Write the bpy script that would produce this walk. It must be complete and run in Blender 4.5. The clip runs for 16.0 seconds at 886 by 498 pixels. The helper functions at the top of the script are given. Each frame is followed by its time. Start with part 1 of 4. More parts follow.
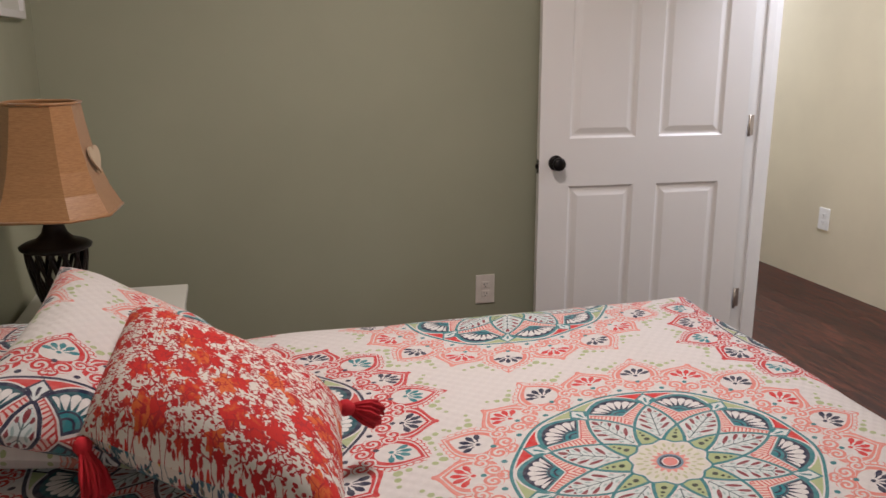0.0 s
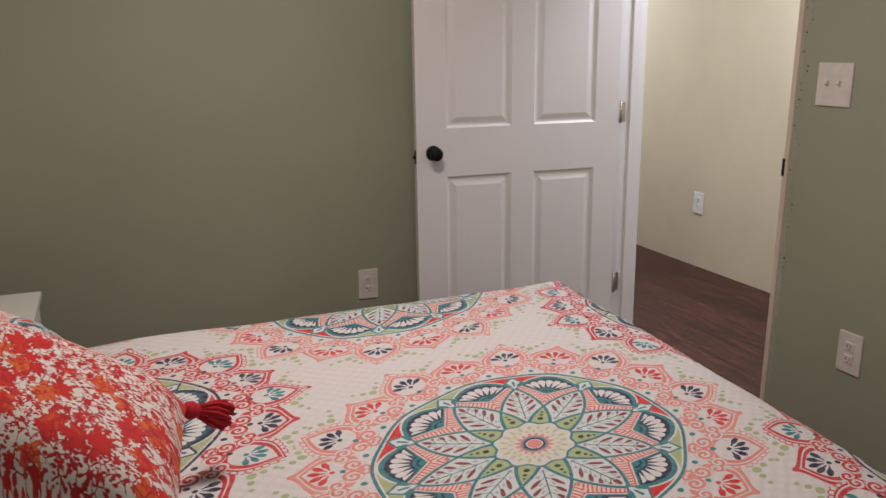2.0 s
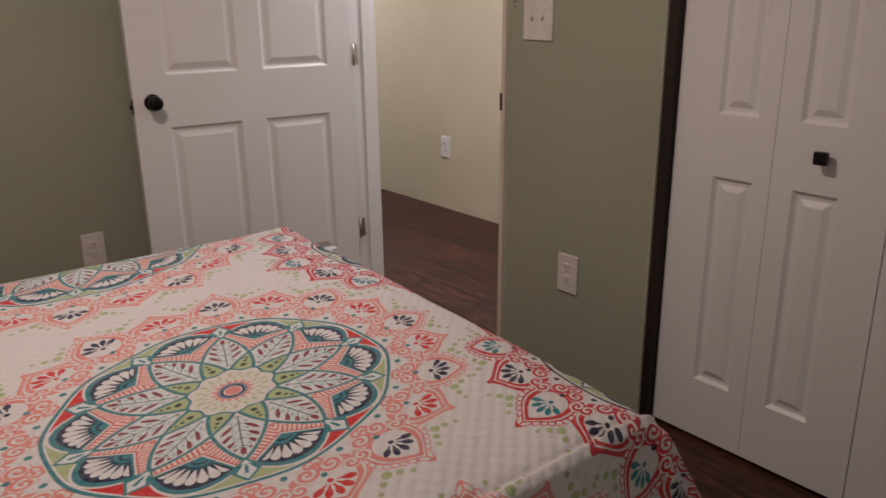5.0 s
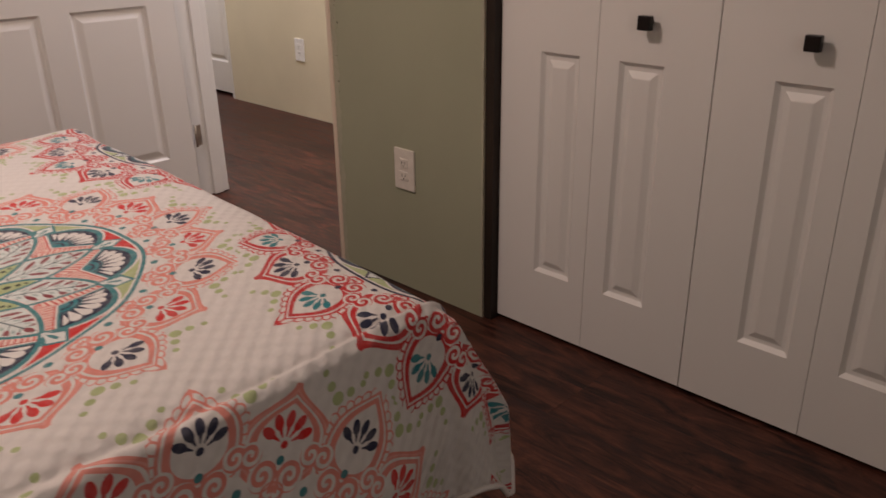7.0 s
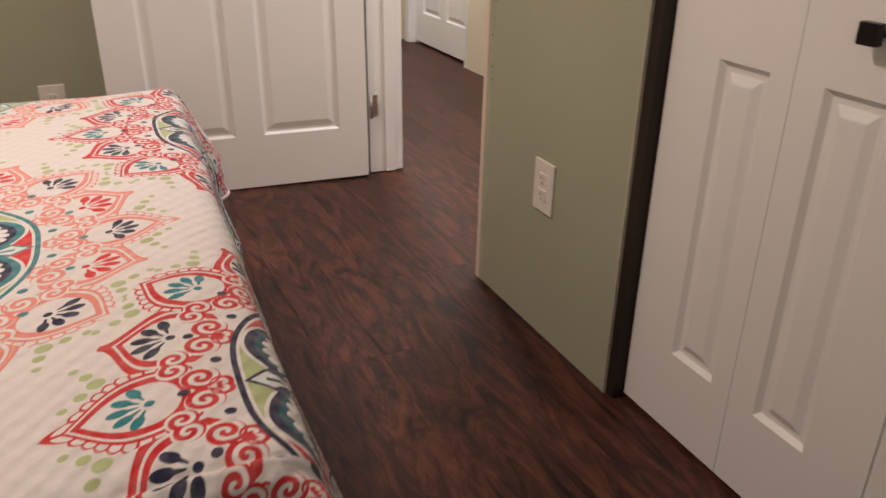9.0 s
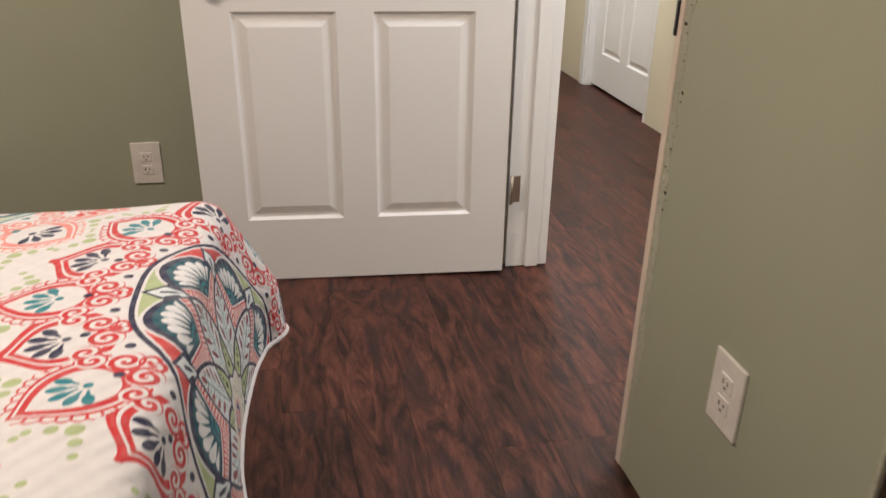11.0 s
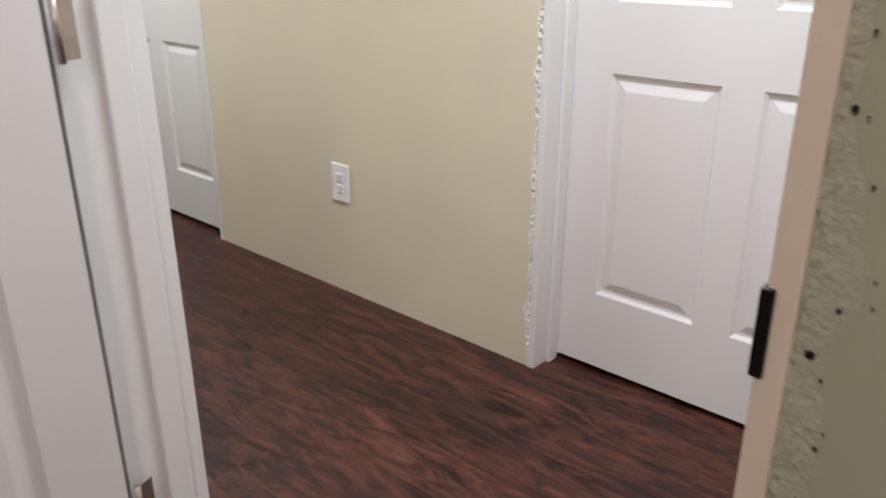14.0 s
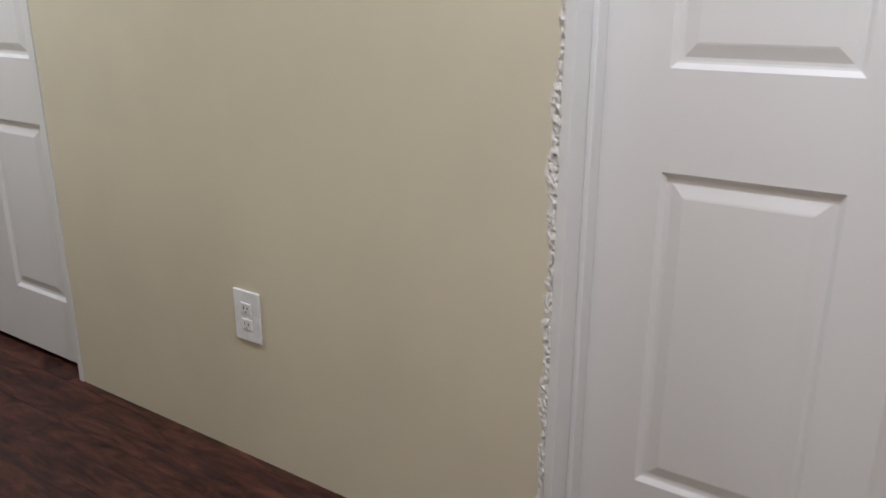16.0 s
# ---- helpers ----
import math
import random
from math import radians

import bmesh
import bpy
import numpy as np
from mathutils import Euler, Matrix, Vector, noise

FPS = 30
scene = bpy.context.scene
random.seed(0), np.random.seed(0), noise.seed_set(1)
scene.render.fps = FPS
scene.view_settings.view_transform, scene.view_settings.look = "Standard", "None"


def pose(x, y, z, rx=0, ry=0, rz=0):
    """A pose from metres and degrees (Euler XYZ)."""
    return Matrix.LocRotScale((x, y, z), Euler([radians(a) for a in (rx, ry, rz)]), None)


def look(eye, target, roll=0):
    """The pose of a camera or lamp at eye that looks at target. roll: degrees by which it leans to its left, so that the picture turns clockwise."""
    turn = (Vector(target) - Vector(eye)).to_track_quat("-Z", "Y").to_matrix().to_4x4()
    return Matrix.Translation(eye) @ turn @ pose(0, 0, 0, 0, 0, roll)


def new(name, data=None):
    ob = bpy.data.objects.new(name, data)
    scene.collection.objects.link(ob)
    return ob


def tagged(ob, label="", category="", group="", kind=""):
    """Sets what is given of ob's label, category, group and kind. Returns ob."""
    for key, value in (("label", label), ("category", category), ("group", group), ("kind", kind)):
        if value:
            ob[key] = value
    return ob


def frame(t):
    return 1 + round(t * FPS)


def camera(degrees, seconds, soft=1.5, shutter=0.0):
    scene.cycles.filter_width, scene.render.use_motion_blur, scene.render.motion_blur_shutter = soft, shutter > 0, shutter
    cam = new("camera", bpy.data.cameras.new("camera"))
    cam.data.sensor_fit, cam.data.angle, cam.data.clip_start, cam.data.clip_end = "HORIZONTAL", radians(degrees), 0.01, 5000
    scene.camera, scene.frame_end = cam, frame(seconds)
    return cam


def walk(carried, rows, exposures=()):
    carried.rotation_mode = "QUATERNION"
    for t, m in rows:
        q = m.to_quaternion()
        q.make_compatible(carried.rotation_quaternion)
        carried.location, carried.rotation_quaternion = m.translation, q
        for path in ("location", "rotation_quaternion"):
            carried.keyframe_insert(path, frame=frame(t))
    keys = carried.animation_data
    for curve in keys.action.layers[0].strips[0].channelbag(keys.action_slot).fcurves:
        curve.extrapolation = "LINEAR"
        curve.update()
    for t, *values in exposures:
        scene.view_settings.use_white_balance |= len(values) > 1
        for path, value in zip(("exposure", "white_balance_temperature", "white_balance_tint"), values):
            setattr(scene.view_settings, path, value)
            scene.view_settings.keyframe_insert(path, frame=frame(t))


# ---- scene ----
cam = camera(58.0, 16.0, shutter=0.4)
PATH = [
    (0, (0.171, 0.141, 1.391), (0.681, 2.013, 0.906), 0.4),
    (0.5, (0.197, 0.146, 1.38), (0.76, 2.002, 0.893), 0.2),
    (1, (0.224, 0.148, 1.374), (0.845, 1.987, 0.891), 0.6),
    (1.5, (0.249, 0.153, 1.362), (0.93, 1.971, 0.882), 0.2),
    (2, (0.272, 0.158, 1.354), (1.013, 1.951, 0.867), -0.1),
    (2.5, (0.296, 0.157, 1.347), (1.097, 1.922, 0.853), -0.0),
    (3, (0.319, 0.147, 1.336), (1.182, 1.879, 0.831), 0.6),
    (5.5, (0.503, 0.113, 1.274), (1.753, 1.543, 0.646), -0.9),
    (6, (0.572, 0.108, 1.25), (1.86, 1.477, 0.567), -1.2),
    (6.5, (0.632, 0.095, 1.207), (1.935, 1.413, 0.456), -0.2),
    (7, (0.713, 0.091, 1.159), (2.037, 1.374, 0.384), -0.7),
    (7.5, (0.834, 0.129, 1.129), (2.147, 1.37, 0.271), -0.8),
    (8, (0.983, 0.184, 1.12), (2.215, 1.502, 0.257), -0.1),
    (8.5, (1.173, 0.206, 1.106), (2.173, 1.712, 0.251), 0.8),
    (11, (1.688, 0.887, 1.156), (2.065, 2.671, 0.333), 1.6),
    (11.5, (1.683, 1.099, 1.161), (2.245, 2.852, 0.38), 1.2),
    (12, (1.671, 1.272, 1.18), (2.426, 2.969, 0.439), 0.2),
    (12.5, (1.744, 1.466, 1.179), (2.562, 3.146, 0.465), 0.2),
    (13, (1.837, 1.669, 1.192), (2.757, 3.297, 0.483), 0.3),
    (13.5, (1.881, 1.883, 1.177), (3.042, 3.355, 0.481), 0.4),
    (14, (1.915, 2.063, 1.184), (3.297, 3.32, 0.47), 0.2),
    (14.5, (2.093, 2.213, 1.178), (3.517, 3.432, 0.481), -0.8),
    (15, (2.212, 2.358, 1.166), (3.697, 3.519, 0.499), 0.2),
    (15.5, (2.313, 2.544, 1.165), (3.878, 3.611, 0.525), -0.7),
    (16, (2.405, 2.695, 1.171), (3.982, 3.763, 0.559), 0.1),
]
EXPOSURES = [(0, -0.10, 6050, 18), (1, -0.22, 6050, 18), (2, -0.30, 6050, 18), (2.5, -0.38, 6100, 19), (3, -0.55, 6150, 20), (5.5, -0.64, 6550, 24), (7, -0.36, 6900, 26),
             (8.5, 0.06, 6900, 23), (11, 0.34, 6450, 14), (12.5, 0.42, 6350, 11), (13, 0.50, 6250, 11), (13.5, 0.22, 6150, 13), (14.2, -0.02, 5900, 15), (15, -0.20, 5900, 15), (16, -0.52, 5900, 15)]
walk(cam, [(t, look(eye, target, roll)) for t, eye, target, roll in PATH], EXPOSURES)

# ---- light and exposure ----
world = bpy.data.worlds.new("world")
scene.world = world
world.use_nodes = True
world.node_tree.nodes["Background"].inputs[0].default_value = (0.6, 0.7, 0.9, 1)
world.node_tree.nodes["Background"].inputs[1].default_value = 0.05


def area_light(name, loc, size_x, size_y, watts, colour, target=None):
    data = bpy.data.lights.new(name, "AREA")
    data.shape, data.size, data.size_y, data.energy, data.color = "RECTANGLE", size_x, size_y, watts, colour
    ob = new(name, data)
    ob.matrix_world = look(loc, target or (loc[0], loc[1] + 0.001, 0))
    return ob


area_light("room_ceiling_lamp", (0.78, 1.80, 2.40), 0.35, 0.35, 29, (1.0, 0.87, 0.74))
# soft fill from the south; its source is unseen and the window is added
area_light("south_fill", (0.75, -1.0, 1.45), 0.9, 1.1, 6, (1.0, 0.94, 0.87), (0.75, 1.5, 1.1))
area_light("hall_ceiling_lamp", (2.95, 2.75, 2.40), 0.4, 0.4, 27, (0.94, 0.96, 1.0))
# unseen second hall light, added to brighten the far door
area_light("hall_far_fill", (3.0, 5.3, 2.40), 0.4, 0.4, 24, (0.90, 0.95, 1.0))


# ---- materials ----
def lin(r, g, b):
    return tuple(((c / 255) / 12.92 if c <= 10 else ((c / 255 + 0.055) / 1.055) ** 2.4) for c in (r, g, b)) + (1,)


class X:
    """A number or colour that is worked out by shader nodes."""
    tree = None

    def __init__(self, socket):
        self.s = socket

    def __add__(self, o): return fn("ADD", self, o)
    def __radd__(self, o): return fn("ADD", o, self)
    def __sub__(self, o): return fn("SUBTRACT", self, o)
    def __rsub__(self, o): return fn("SUBTRACT", o, self)
    def __mul__(self, o): return fn("MULTIPLY", self, o)
    def __rmul__(self, o): return fn("MULTIPLY", o, self)
    def __truediv__(self, o): return fn("DIVIDE", self, o)
    def __lt__(self, o): return fn("LESS_THAN", self, o)
    def __gt__(self, o): return fn("GREATER_THAN", self, o)


def plug(value, socket):
    if isinstance(value, X):
        X.tree.links.new(value.s, socket)
    else:
        socket.default_value = value


def fn(op, *args):
    node = X.tree.nodes.new("ShaderNodeMath")
    node.operation = op
    for value, socket in zip(args, node.inputs):
        plug(value, socket)
    return X(node.outputs[0])


def wrapped(v, period):
    return fn("WRAP", v, period / 2, -period / 2)


def hyp(a, b):
    return fn("SQRT", a * a + b * b)


def near(v, at, half):
    return fn("ABSOLUTE", v - at) < half


def mix(factor, a, b):
    node = X.tree.nodes.new("ShaderNodeMix")
    node.data_type = "RGBA"
    plug(factor, node.inputs[0]), plug(a, node.inputs[6]), plug(b, node.inputs[7])
    return X(node.outputs[2])


def noise_tex(scale, detail=3.0, vector=None, rough=0.55, distortion=0.0):
    node = X.tree.nodes.new("ShaderNodeTexNoise")
    node.inputs["Scale"].default_value, node.inputs["Detail"].default_value = scale, detail
    node.inputs["Roughness"].default_value, node.inputs["Distortion"].default_value = rough, distortion
    if vector:
        plug(vector, node.inputs["Vector"])
    return X(node.outputs["Fac"])


def voronoi(scale, vector, feature="F1"):
    node = X.tree.nodes.new("ShaderNodeTexVoronoi")
    node.feature = feature
    node.inputs["Scale"].default_value = scale
    plug(vector, node.inputs["Vector"])
    return node


def coords(kind, scale=(1, 1, 1)):
    tc = X.tree.nodes.new("ShaderNodeTexCoord")
    mp = X.tree.nodes.new("ShaderNodeMapping")
    mp.inputs["Scale"].default_value = scale
    X.tree.links.new(tc.outputs[kind], mp.inputs["Vector"])
    return X(mp.outputs[0])


def position(scale=(1, 1, 1)):
    g = X.tree.nodes.new("ShaderNodeNewGeometry")
    mp = X.tree.nodes.new("ShaderNodeMapping")
    mp.inputs["Scale"].default_value = scale
    X.tree.links.new(g.outputs["Position"], mp.inputs["Vector"])
    return X(mp.outputs[0])


def split(vector):
    node = X.tree.nodes.new("ShaderNodeSeparateXYZ")
    plug(vector, node.inputs[0])
    return [X(o) for o in node.outputs]


def ramp(factor, a, b, lo=0.35, hi=0.65):
    node = X.tree.nodes.new("ShaderNodeMapRange")
    plug(factor, node.inputs[0])
    node.inputs[1].default_value, node.inputs[2].default_value = lo, hi
    return mix(X(node.outputs[0]), a, b)


def remap(factor, lo, hi, a, b):
    node = X.tree.nodes.new("ShaderNodeMapRange")
    plug(factor, node.inputs[0])
    for n, v in enumerate((lo, hi, a, b)):
        node.inputs[n + 1].default_value = v
    return X(node.outputs[0])


def start_material(name):
    m = bpy.data.materials.new(name)
    m.use_nodes = True
    X.tree = m.node_tree
    return m, m.node_tree.nodes["Principled BSDF"]


def relief(bsdf, height, strength, distance):
    node = X.tree.nodes.new("ShaderNodeBump")
    node.inputs["Strength"].default_value, node.inputs["Distance"].default_value = strength, distance
    plug(height, node.inputs["Height"])
    X.tree.links.new(node.outputs[0], bsdf.inputs["Normal"])


def paint(name, colour, rough=0.6, vary=0.06, bump=0.15, size=60.0, spec=0.35):
    """Painted or plain surface: mottled at two scales, with a fine roller or brush texture."""
    m, b = start_material(name)
    p = position()
    dark = tuple(c * (1 - vary) for c in colour[:3]) + (1,)
    light = tuple(min(1, c * (1 + vary)) for c in colour[:3]) + (1,)
    plug(ramp(noise_tex(2.2, 4, p), dark, light, 0.3, 0.7), b.inputs["Base Color"])
    plug(remap(noise_tex(9, 3, p), 0.3, 0.7, rough - 0.06, rough + 0.06), b.inputs["Roughness"])
    b.inputs["Specular IOR Level"].default_value = spec
    relief(b, noise_tex(size * 4, 3, p) + noise_tex(size, 2, p), bump, 0.002)
    return m


def plain(name, colour, rough=0.5, metal=0.0, coat=0.0):
    m, b = start_material(name)
    p = position()
    light = tuple(min(1, c * 1.12) for c in colour[:3]) + (1,)
    plug(ramp(noise_tex(30, 4, p), colour, light), b.inputs["Base Color"])
    b.inputs["Roughness"].default_value, b.inputs["Metallic"].default_value = rough, metal
    b.inputs["Coat Weight"].default_value = coat
    relief(b, noise_tex(160, 2, p), 0.06, 0.001)
    return m


SAGE = paint("sage_wall_paint", (0.378, 0.388, 0.282, 1), 0.62, 0.04, 0.07, 70)
CREAM = paint("cream_wall_paint", (0.72, 0.655, 0.50, 1), 0.62, 0.04, 0.07, 70)
CEILING = paint("ceiling_paint", (0.8, 0.79, 0.76, 1), 0.8, 0.02, 0.3, 40)
DOOR_WHITE = paint("door_paint", (0.82, 0.80, 0.78, 1), 0.38, 0.015, 0.05, 60, 0.45)
TRIM_WHITE = paint("trim_paint", (0.80, 0.79, 0.77, 1), 0.4, 0.02, 0.06, 60, 0.45)
PRIMER = paint("raw_jamb_wood", (0.74, 0.62, 0.51, 1), 0.6, 0.10, 0.2, 40)
PLASTER = paint("rough_plaster", (0.78, 0.76, 0.71, 1), 0.85, 0.08, 0.8, 60)
PLASTER_SAGE = paint("painted_rough_plaster", (0.44, 0.43, 0.33, 1), 0.8, 0.15, 0.8, 60)
DARK_GAP = paint("mottled_dark_brown", (0.028, 0.018, 0.013, 1), 0.6, 0.3, 0.3, 40)
PLASTIC = plain("white_plastic", (0.73, 0.68, 0.62, 1), 0.35)
PLASTIC_COOL = plain("bright_white_plastic", (0.84, 0.84, 0.84, 1), 0.35)
SLOT = plain("outlet_slot", (0.05, 0.045, 0.04, 1), 0.6)
BLACK = plain("black_bronze", (0.012, 0.010, 0.010, 1), 0.32, 0.6)
IRON = plain("cast_iron_brown", (0.018, 0.012, 0.010, 1), 0.45, 0.4)
NICKEL = plain("aged_nickel", (0.42, 0.36, 0.30, 1), 0.35, 0.9)
OFF_WHITE = paint("nightstand_paint", (0.72, 0.72, 0.66, 1), 0.45, 0.03, 0.06)
BINDING = paint("white_binding", (0.74, 0.70, 0.68, 1), 0.9, 0.05, 0.4)
MATTRESS = paint("mattress_ticking", (0.7, 0.68, 0.64, 1), 0.9, 0.05, 0.3)
BASE_FABRIC = paint("bed_base_fabric", (0.05, 0.045, 0.045, 1), 0.9, 0.2, 0.4)
TASSEL = paint("red_wool", (0.52, 0.02, 0.03, 1), 0.85, 0.3, 0.8, 120)
WOOD_TAG = paint("pale_wood", (0.55, 0.43, 0.30, 1), 0.6, 0.15, 0.2)
INK = plain("dark_print", (0.04, 0.04, 0.045, 1), 0.7)


def floor_material():
    m, b = start_material("dark_walnut_plank")
    info = X.tree.nodes.new("ShaderNodeObjectInfo")
    rnd = X(info.outputs["Random"])
    p = position((7.5, 1.6, 1))
    shift = X.tree.nodes.new("ShaderNodeVectorMath")
    shift.operation = "ADD"
    comb = X.tree.nodes.new("ShaderNodeCombineXYZ")
    plug(rnd * 37.0, comb.inputs[0]), plug(rnd * 61.0, comb.inputs[1])
    plug(p, shift.inputs[0])
    X.tree.links.new(comb.outputs[0], shift.inputs[1])
    v = X(shift.outputs[0])
    streak = noise_tex(1.9, 8, v, 0.70, 2.3)
    fine = noise_tex(11, 5, v, 0.7, 0.8)
    knots = noise_tex(1.0, 3, v, 0.5, 2.5)
    col = ramp(streak, (0.014, 0.0048, 0.0037, 1), (0.165, 0.058, 0.037, 1), 0.37, 0.68)
    col = mix(remap(fine, 0.35, 0.75, 0.0, 0.55), col, (0.016, 0.006, 0.005, 1))
    col = mix(remap(knots, 0.53, 0.68, 0.0, 0.70), col, (0.022, 0.012, 0.013, 1))
    tone = X.tree.nodes.new("ShaderNodeHueSaturation")
    plug(remap(rnd, 0, 1, 0.80, 1.18), tone.inputs["Value"])
    plug(col, tone.inputs["Color"])
    plug(X(tone.outputs[0]), b.inputs["Base Color"])
    plug(remap(streak, 0.3, 0.7, 0.38, 0.56), b.inputs["Roughness"])
    b.inputs["Specular IOR Level"].default_value = 0.26
    relief(b, streak + fine, 0.12, 0.002)
    return m


FLOOR = floor_material()


def mandala_material():
    """Printed quilted cotton: two kinds of mandala in a staggered lattice, laid out in the cloth's own metres."""
    m, b = start_material("mandala_print_cotton")
    uv = X.tree.nodes.new("ShaderNodeUVMap")
    uv.uv_map = "cloth"
    cx, cy, _ = split(X(uv.outputs[0]))
    P, Q = 1.588, 0.985
    xa, ya = wrapped(cx, P), wrapped(cy, Q)
    xb, yb = wrapped(cx - P / 2, P), wrapped(cy - Q / 2, Q)
    kind = (xb * xb + yb * yb) < (xa * xa + ya * ya)
    dx, dy = xa + (xb - xa) * kind, ya + (yb - ya) * kind
    r, th = hyp(dx, dy), fn("ARCTAN2", dy, dx)

    def wedge(period, shift=0.0):
        a = wrapped(th - radians(shift), radians(period))
        return fn("ABSOLUTE", r * fn("SINE", a)), r * fn("COSINE", a), a

    def either(*masks):
        out = masks[0]
        for other_mask in masks[1:]:
            out = fn("MAXIMUM", out, other_mask)
        return out

    u, v, a = wedge(36)              # about the axis of a leafy lens
    u2, v2, a2 = wedge(36, 18)       # about the axis of a fan
    u3, v3, a3 = wedge(18)           # about the axis of any petal
    u4, v4, a4 = wedge(18, 9)        # about the gap between petals
    toothed = fn("ABSOLUTE", a) < radians(9)
    smooth_p = 1.0 - toothed

    def both(first, second):
        return mix(kind, first, second)

    white = (0.70, 0.665, 0.645, 1)
    coral = both((0.73, 0.250, 0.205, 1), (0.56, 0.026, 0.028, 1))
    pink = both((0.76, 0.34, 0.29, 1), (0.58, 0.045, 0.045, 1))
    line = both((0.030, 0.205, 0.230, 1), (0.016, 0.020, 0.055, 1))
    navy, teal, red = (0.014, 0.019, 0.055, 1), (0.012, 0.20, 0.235, 1), (0.64, 0.030, 0.028, 1)
    green, pale = (0.40, 0.47, 0.235, 1), (0.63, 0.69, 0.68, 1)

    col = white
    grain = noise_tex(900, 2)
    # scattered green dots beyond the petals, growing towards the notches
    dots = either(hyp(u4, v4 - 0.440) < 0.0092, hyp(u4 - 0.018, v4 - 0.452) < 0.0068, hyp(u4 - 0.035, v4 - 0.466) < 0.0050)
    col = mix(dots, col, green)

    # ring of pointed petals: toothed ones on the lens axes, smooth shorter ones on the fan axes
    def petal(base, height, foot, half):
        dv = v3 - base
        up = fn("MAXIMUM", dv, 0.0) / height
        down = fn("MINIMUM", dv, 0.0) / foot
        side = u3 / half
        f_up = side + 0.5 - 0.5 * fn("COSINE", fn("POWER", fn("MINIMUM", up, 1.0), 1.30) * 3.14159) + fn("MAXIMUM", up - 1.0, 0.0) * 4.0
        f_down = hyp(side, down)
        return f_up + (f_down - f_up) * (dv < 0.0), fn("ARCTAN2", dv, u3)

    ft, ang = petal(0.390, 0.098, 0.056, 0.066)
    fs, _ = petal(0.378, 0.074, 0.052, 0.068)
    scallop = fn("ABSOLUTE", fn("SINE", ang * 14.0))
    t_edge = ft - 0.085 * scallop
    tooth = fn("MINIMUM", toothed, 1.0)
    col = mix((t_edge < 1.0) * tooth, col, coral)
    col = mix((t_edge < 0.945) * tooth * (scallop > 0.34), col, white)
    col = mix((ft < 0.860) * tooth, col, coral)
    col = mix((ft < 0.785) * tooth, col, white)
    col = mix((ft < 0.720) * tooth, col, coral)
    col = mix((ft < 0.560) * tooth, col, white)
    col = mix((fs < 1.08) * smooth_p, col, coral)
    col = mix((fs < 0.985) * smooth_p, col, pink)
    col = mix((fs < 0.925) * smooth_p, col, coral)
    col = mix((fs < 0.880) * smooth_p, col, white)
    col = mix((fs < 0.800) * smooth_p, col, coral)
    col = mix((fs < 0.640) * smooth_p, col, white)

    # palmettes in the petals
    def palmette(foot, size):
        pr, pa = hyp(u3, v3 - foot), fn("ARCTAN2", u3, v3 - foot)
        pw = fn("ABSOLUTE", wrapped(pa, radians(32)))
        tipped = hyp(pw * pr, (pr - 0.036 * size) * 0.60) < 0.0076 * size
        stalk = (pw * pr < (pr - 0.004) * 0.16) * (pr < 0.036 * size) * (pr > 0.010)
        return either(fn("MINIMUM", tipped + stalk, 1.0) * (pa < radians(80)), pr < 0.0052)

    inside = both(mix(toothed, red, navy), mix(toothed, navy, teal))
    col = mix(either(palmette(0.389, 0.82) * toothed, palmette(0.376, 0.88) * smooth_p), col, inside)

    # scrolls between the petals and the disc
    def scroll(du, dv, reach, pitch, width, turn=0.0):
        sr, sa = hyp(du, dv), fn("ARCTAN2", dv, du)
        arm = fn("ABSOLUTE", wrapped(sr - sa * (pitch / math.tau) + turn, pitch))
        return (arm < width) * (sr < reach)

    ring = (r > 0.305) * (r < 0.386)
    ground = ring * either(hyp(u3 - 0.021, v3 - 0.338) < 0.0205, hyp(u4 - 0.011, v4 - 0.366) < 0.0165)
    col = mix(ground * (hyp(u3, v3 - 0.378) > 0.016), col, white)
    curls = either(scroll(u3 - 0.021, v3 - 0.338, 0.0205, 0.0125, 0.0033), scroll(u4 - 0.011, v4 - 0.366, 0.0165, 0.0115, 0.0031, 0.004),
                   scroll(u3 - 0.004, v3 - 0.318, 0.0135, 0.0120, 0.0030))
    col = mix(curls * ring, col, coral)
    col = mix(either(hyp(u3, v3 - 0.357) < 0.0058, hyp(u4, v4 - 0.322) < 0.0062), col, line)

    # the disc: ten long ovals that interlace, their tops the fans, their crossings the lenses and kites
    rim = r + 0.0025 * fn("COSINE", th * 10.0)
    disc = rim < 0.304
    oval_c, oval_a, oval_b = 0.1485, 0.1415, 0.0890

    def oval(turned):
        """Below 1 inside the oval whose axis lies turned degrees from the fan's, on the side of u2."""
        ca, sa = math.cos(radians(turned)), math.sin(radians(turned))
        along, across = v2 * ca + u2 * sa, u2 * ca - v2 * sa
        return hyp((along - oval_c) / oval_a, across / oval_b)

    e0, e1, e_back = oval(0), oval(36), oval(-36)
    c = v2 - u2 * 0.62
    wedge_tone = mix(fn("SINE", th * 5.0 + radians(90)) > 0.0, green, both(red, (0.60, 0.06, 0.055, 1)))
    inner = mix(near(e0, 1.052, 0.020), wedge_tone, white)
    inner = mix(near(rim, 0.2985, 0.0022), inner, white)
    # green corners with dark seeds at the foot of each fan
    seeds = either(hyp(u2, v2 - 0.095) < 0.0060, hyp(u2, v2 - 0.111) < 0.0040, hyp(u2, v2 - 0.123) < 0.0030)
    cell = mix(seeds, green, (0.03, 0.045, 0.030, 1))
    # leaf sprays in the lenses
    row = wrapped(v - u * 0.95, 0.0245)
    reach = 0.0235 - fn("ABSOLUTE", v - 0.165) * 0.12
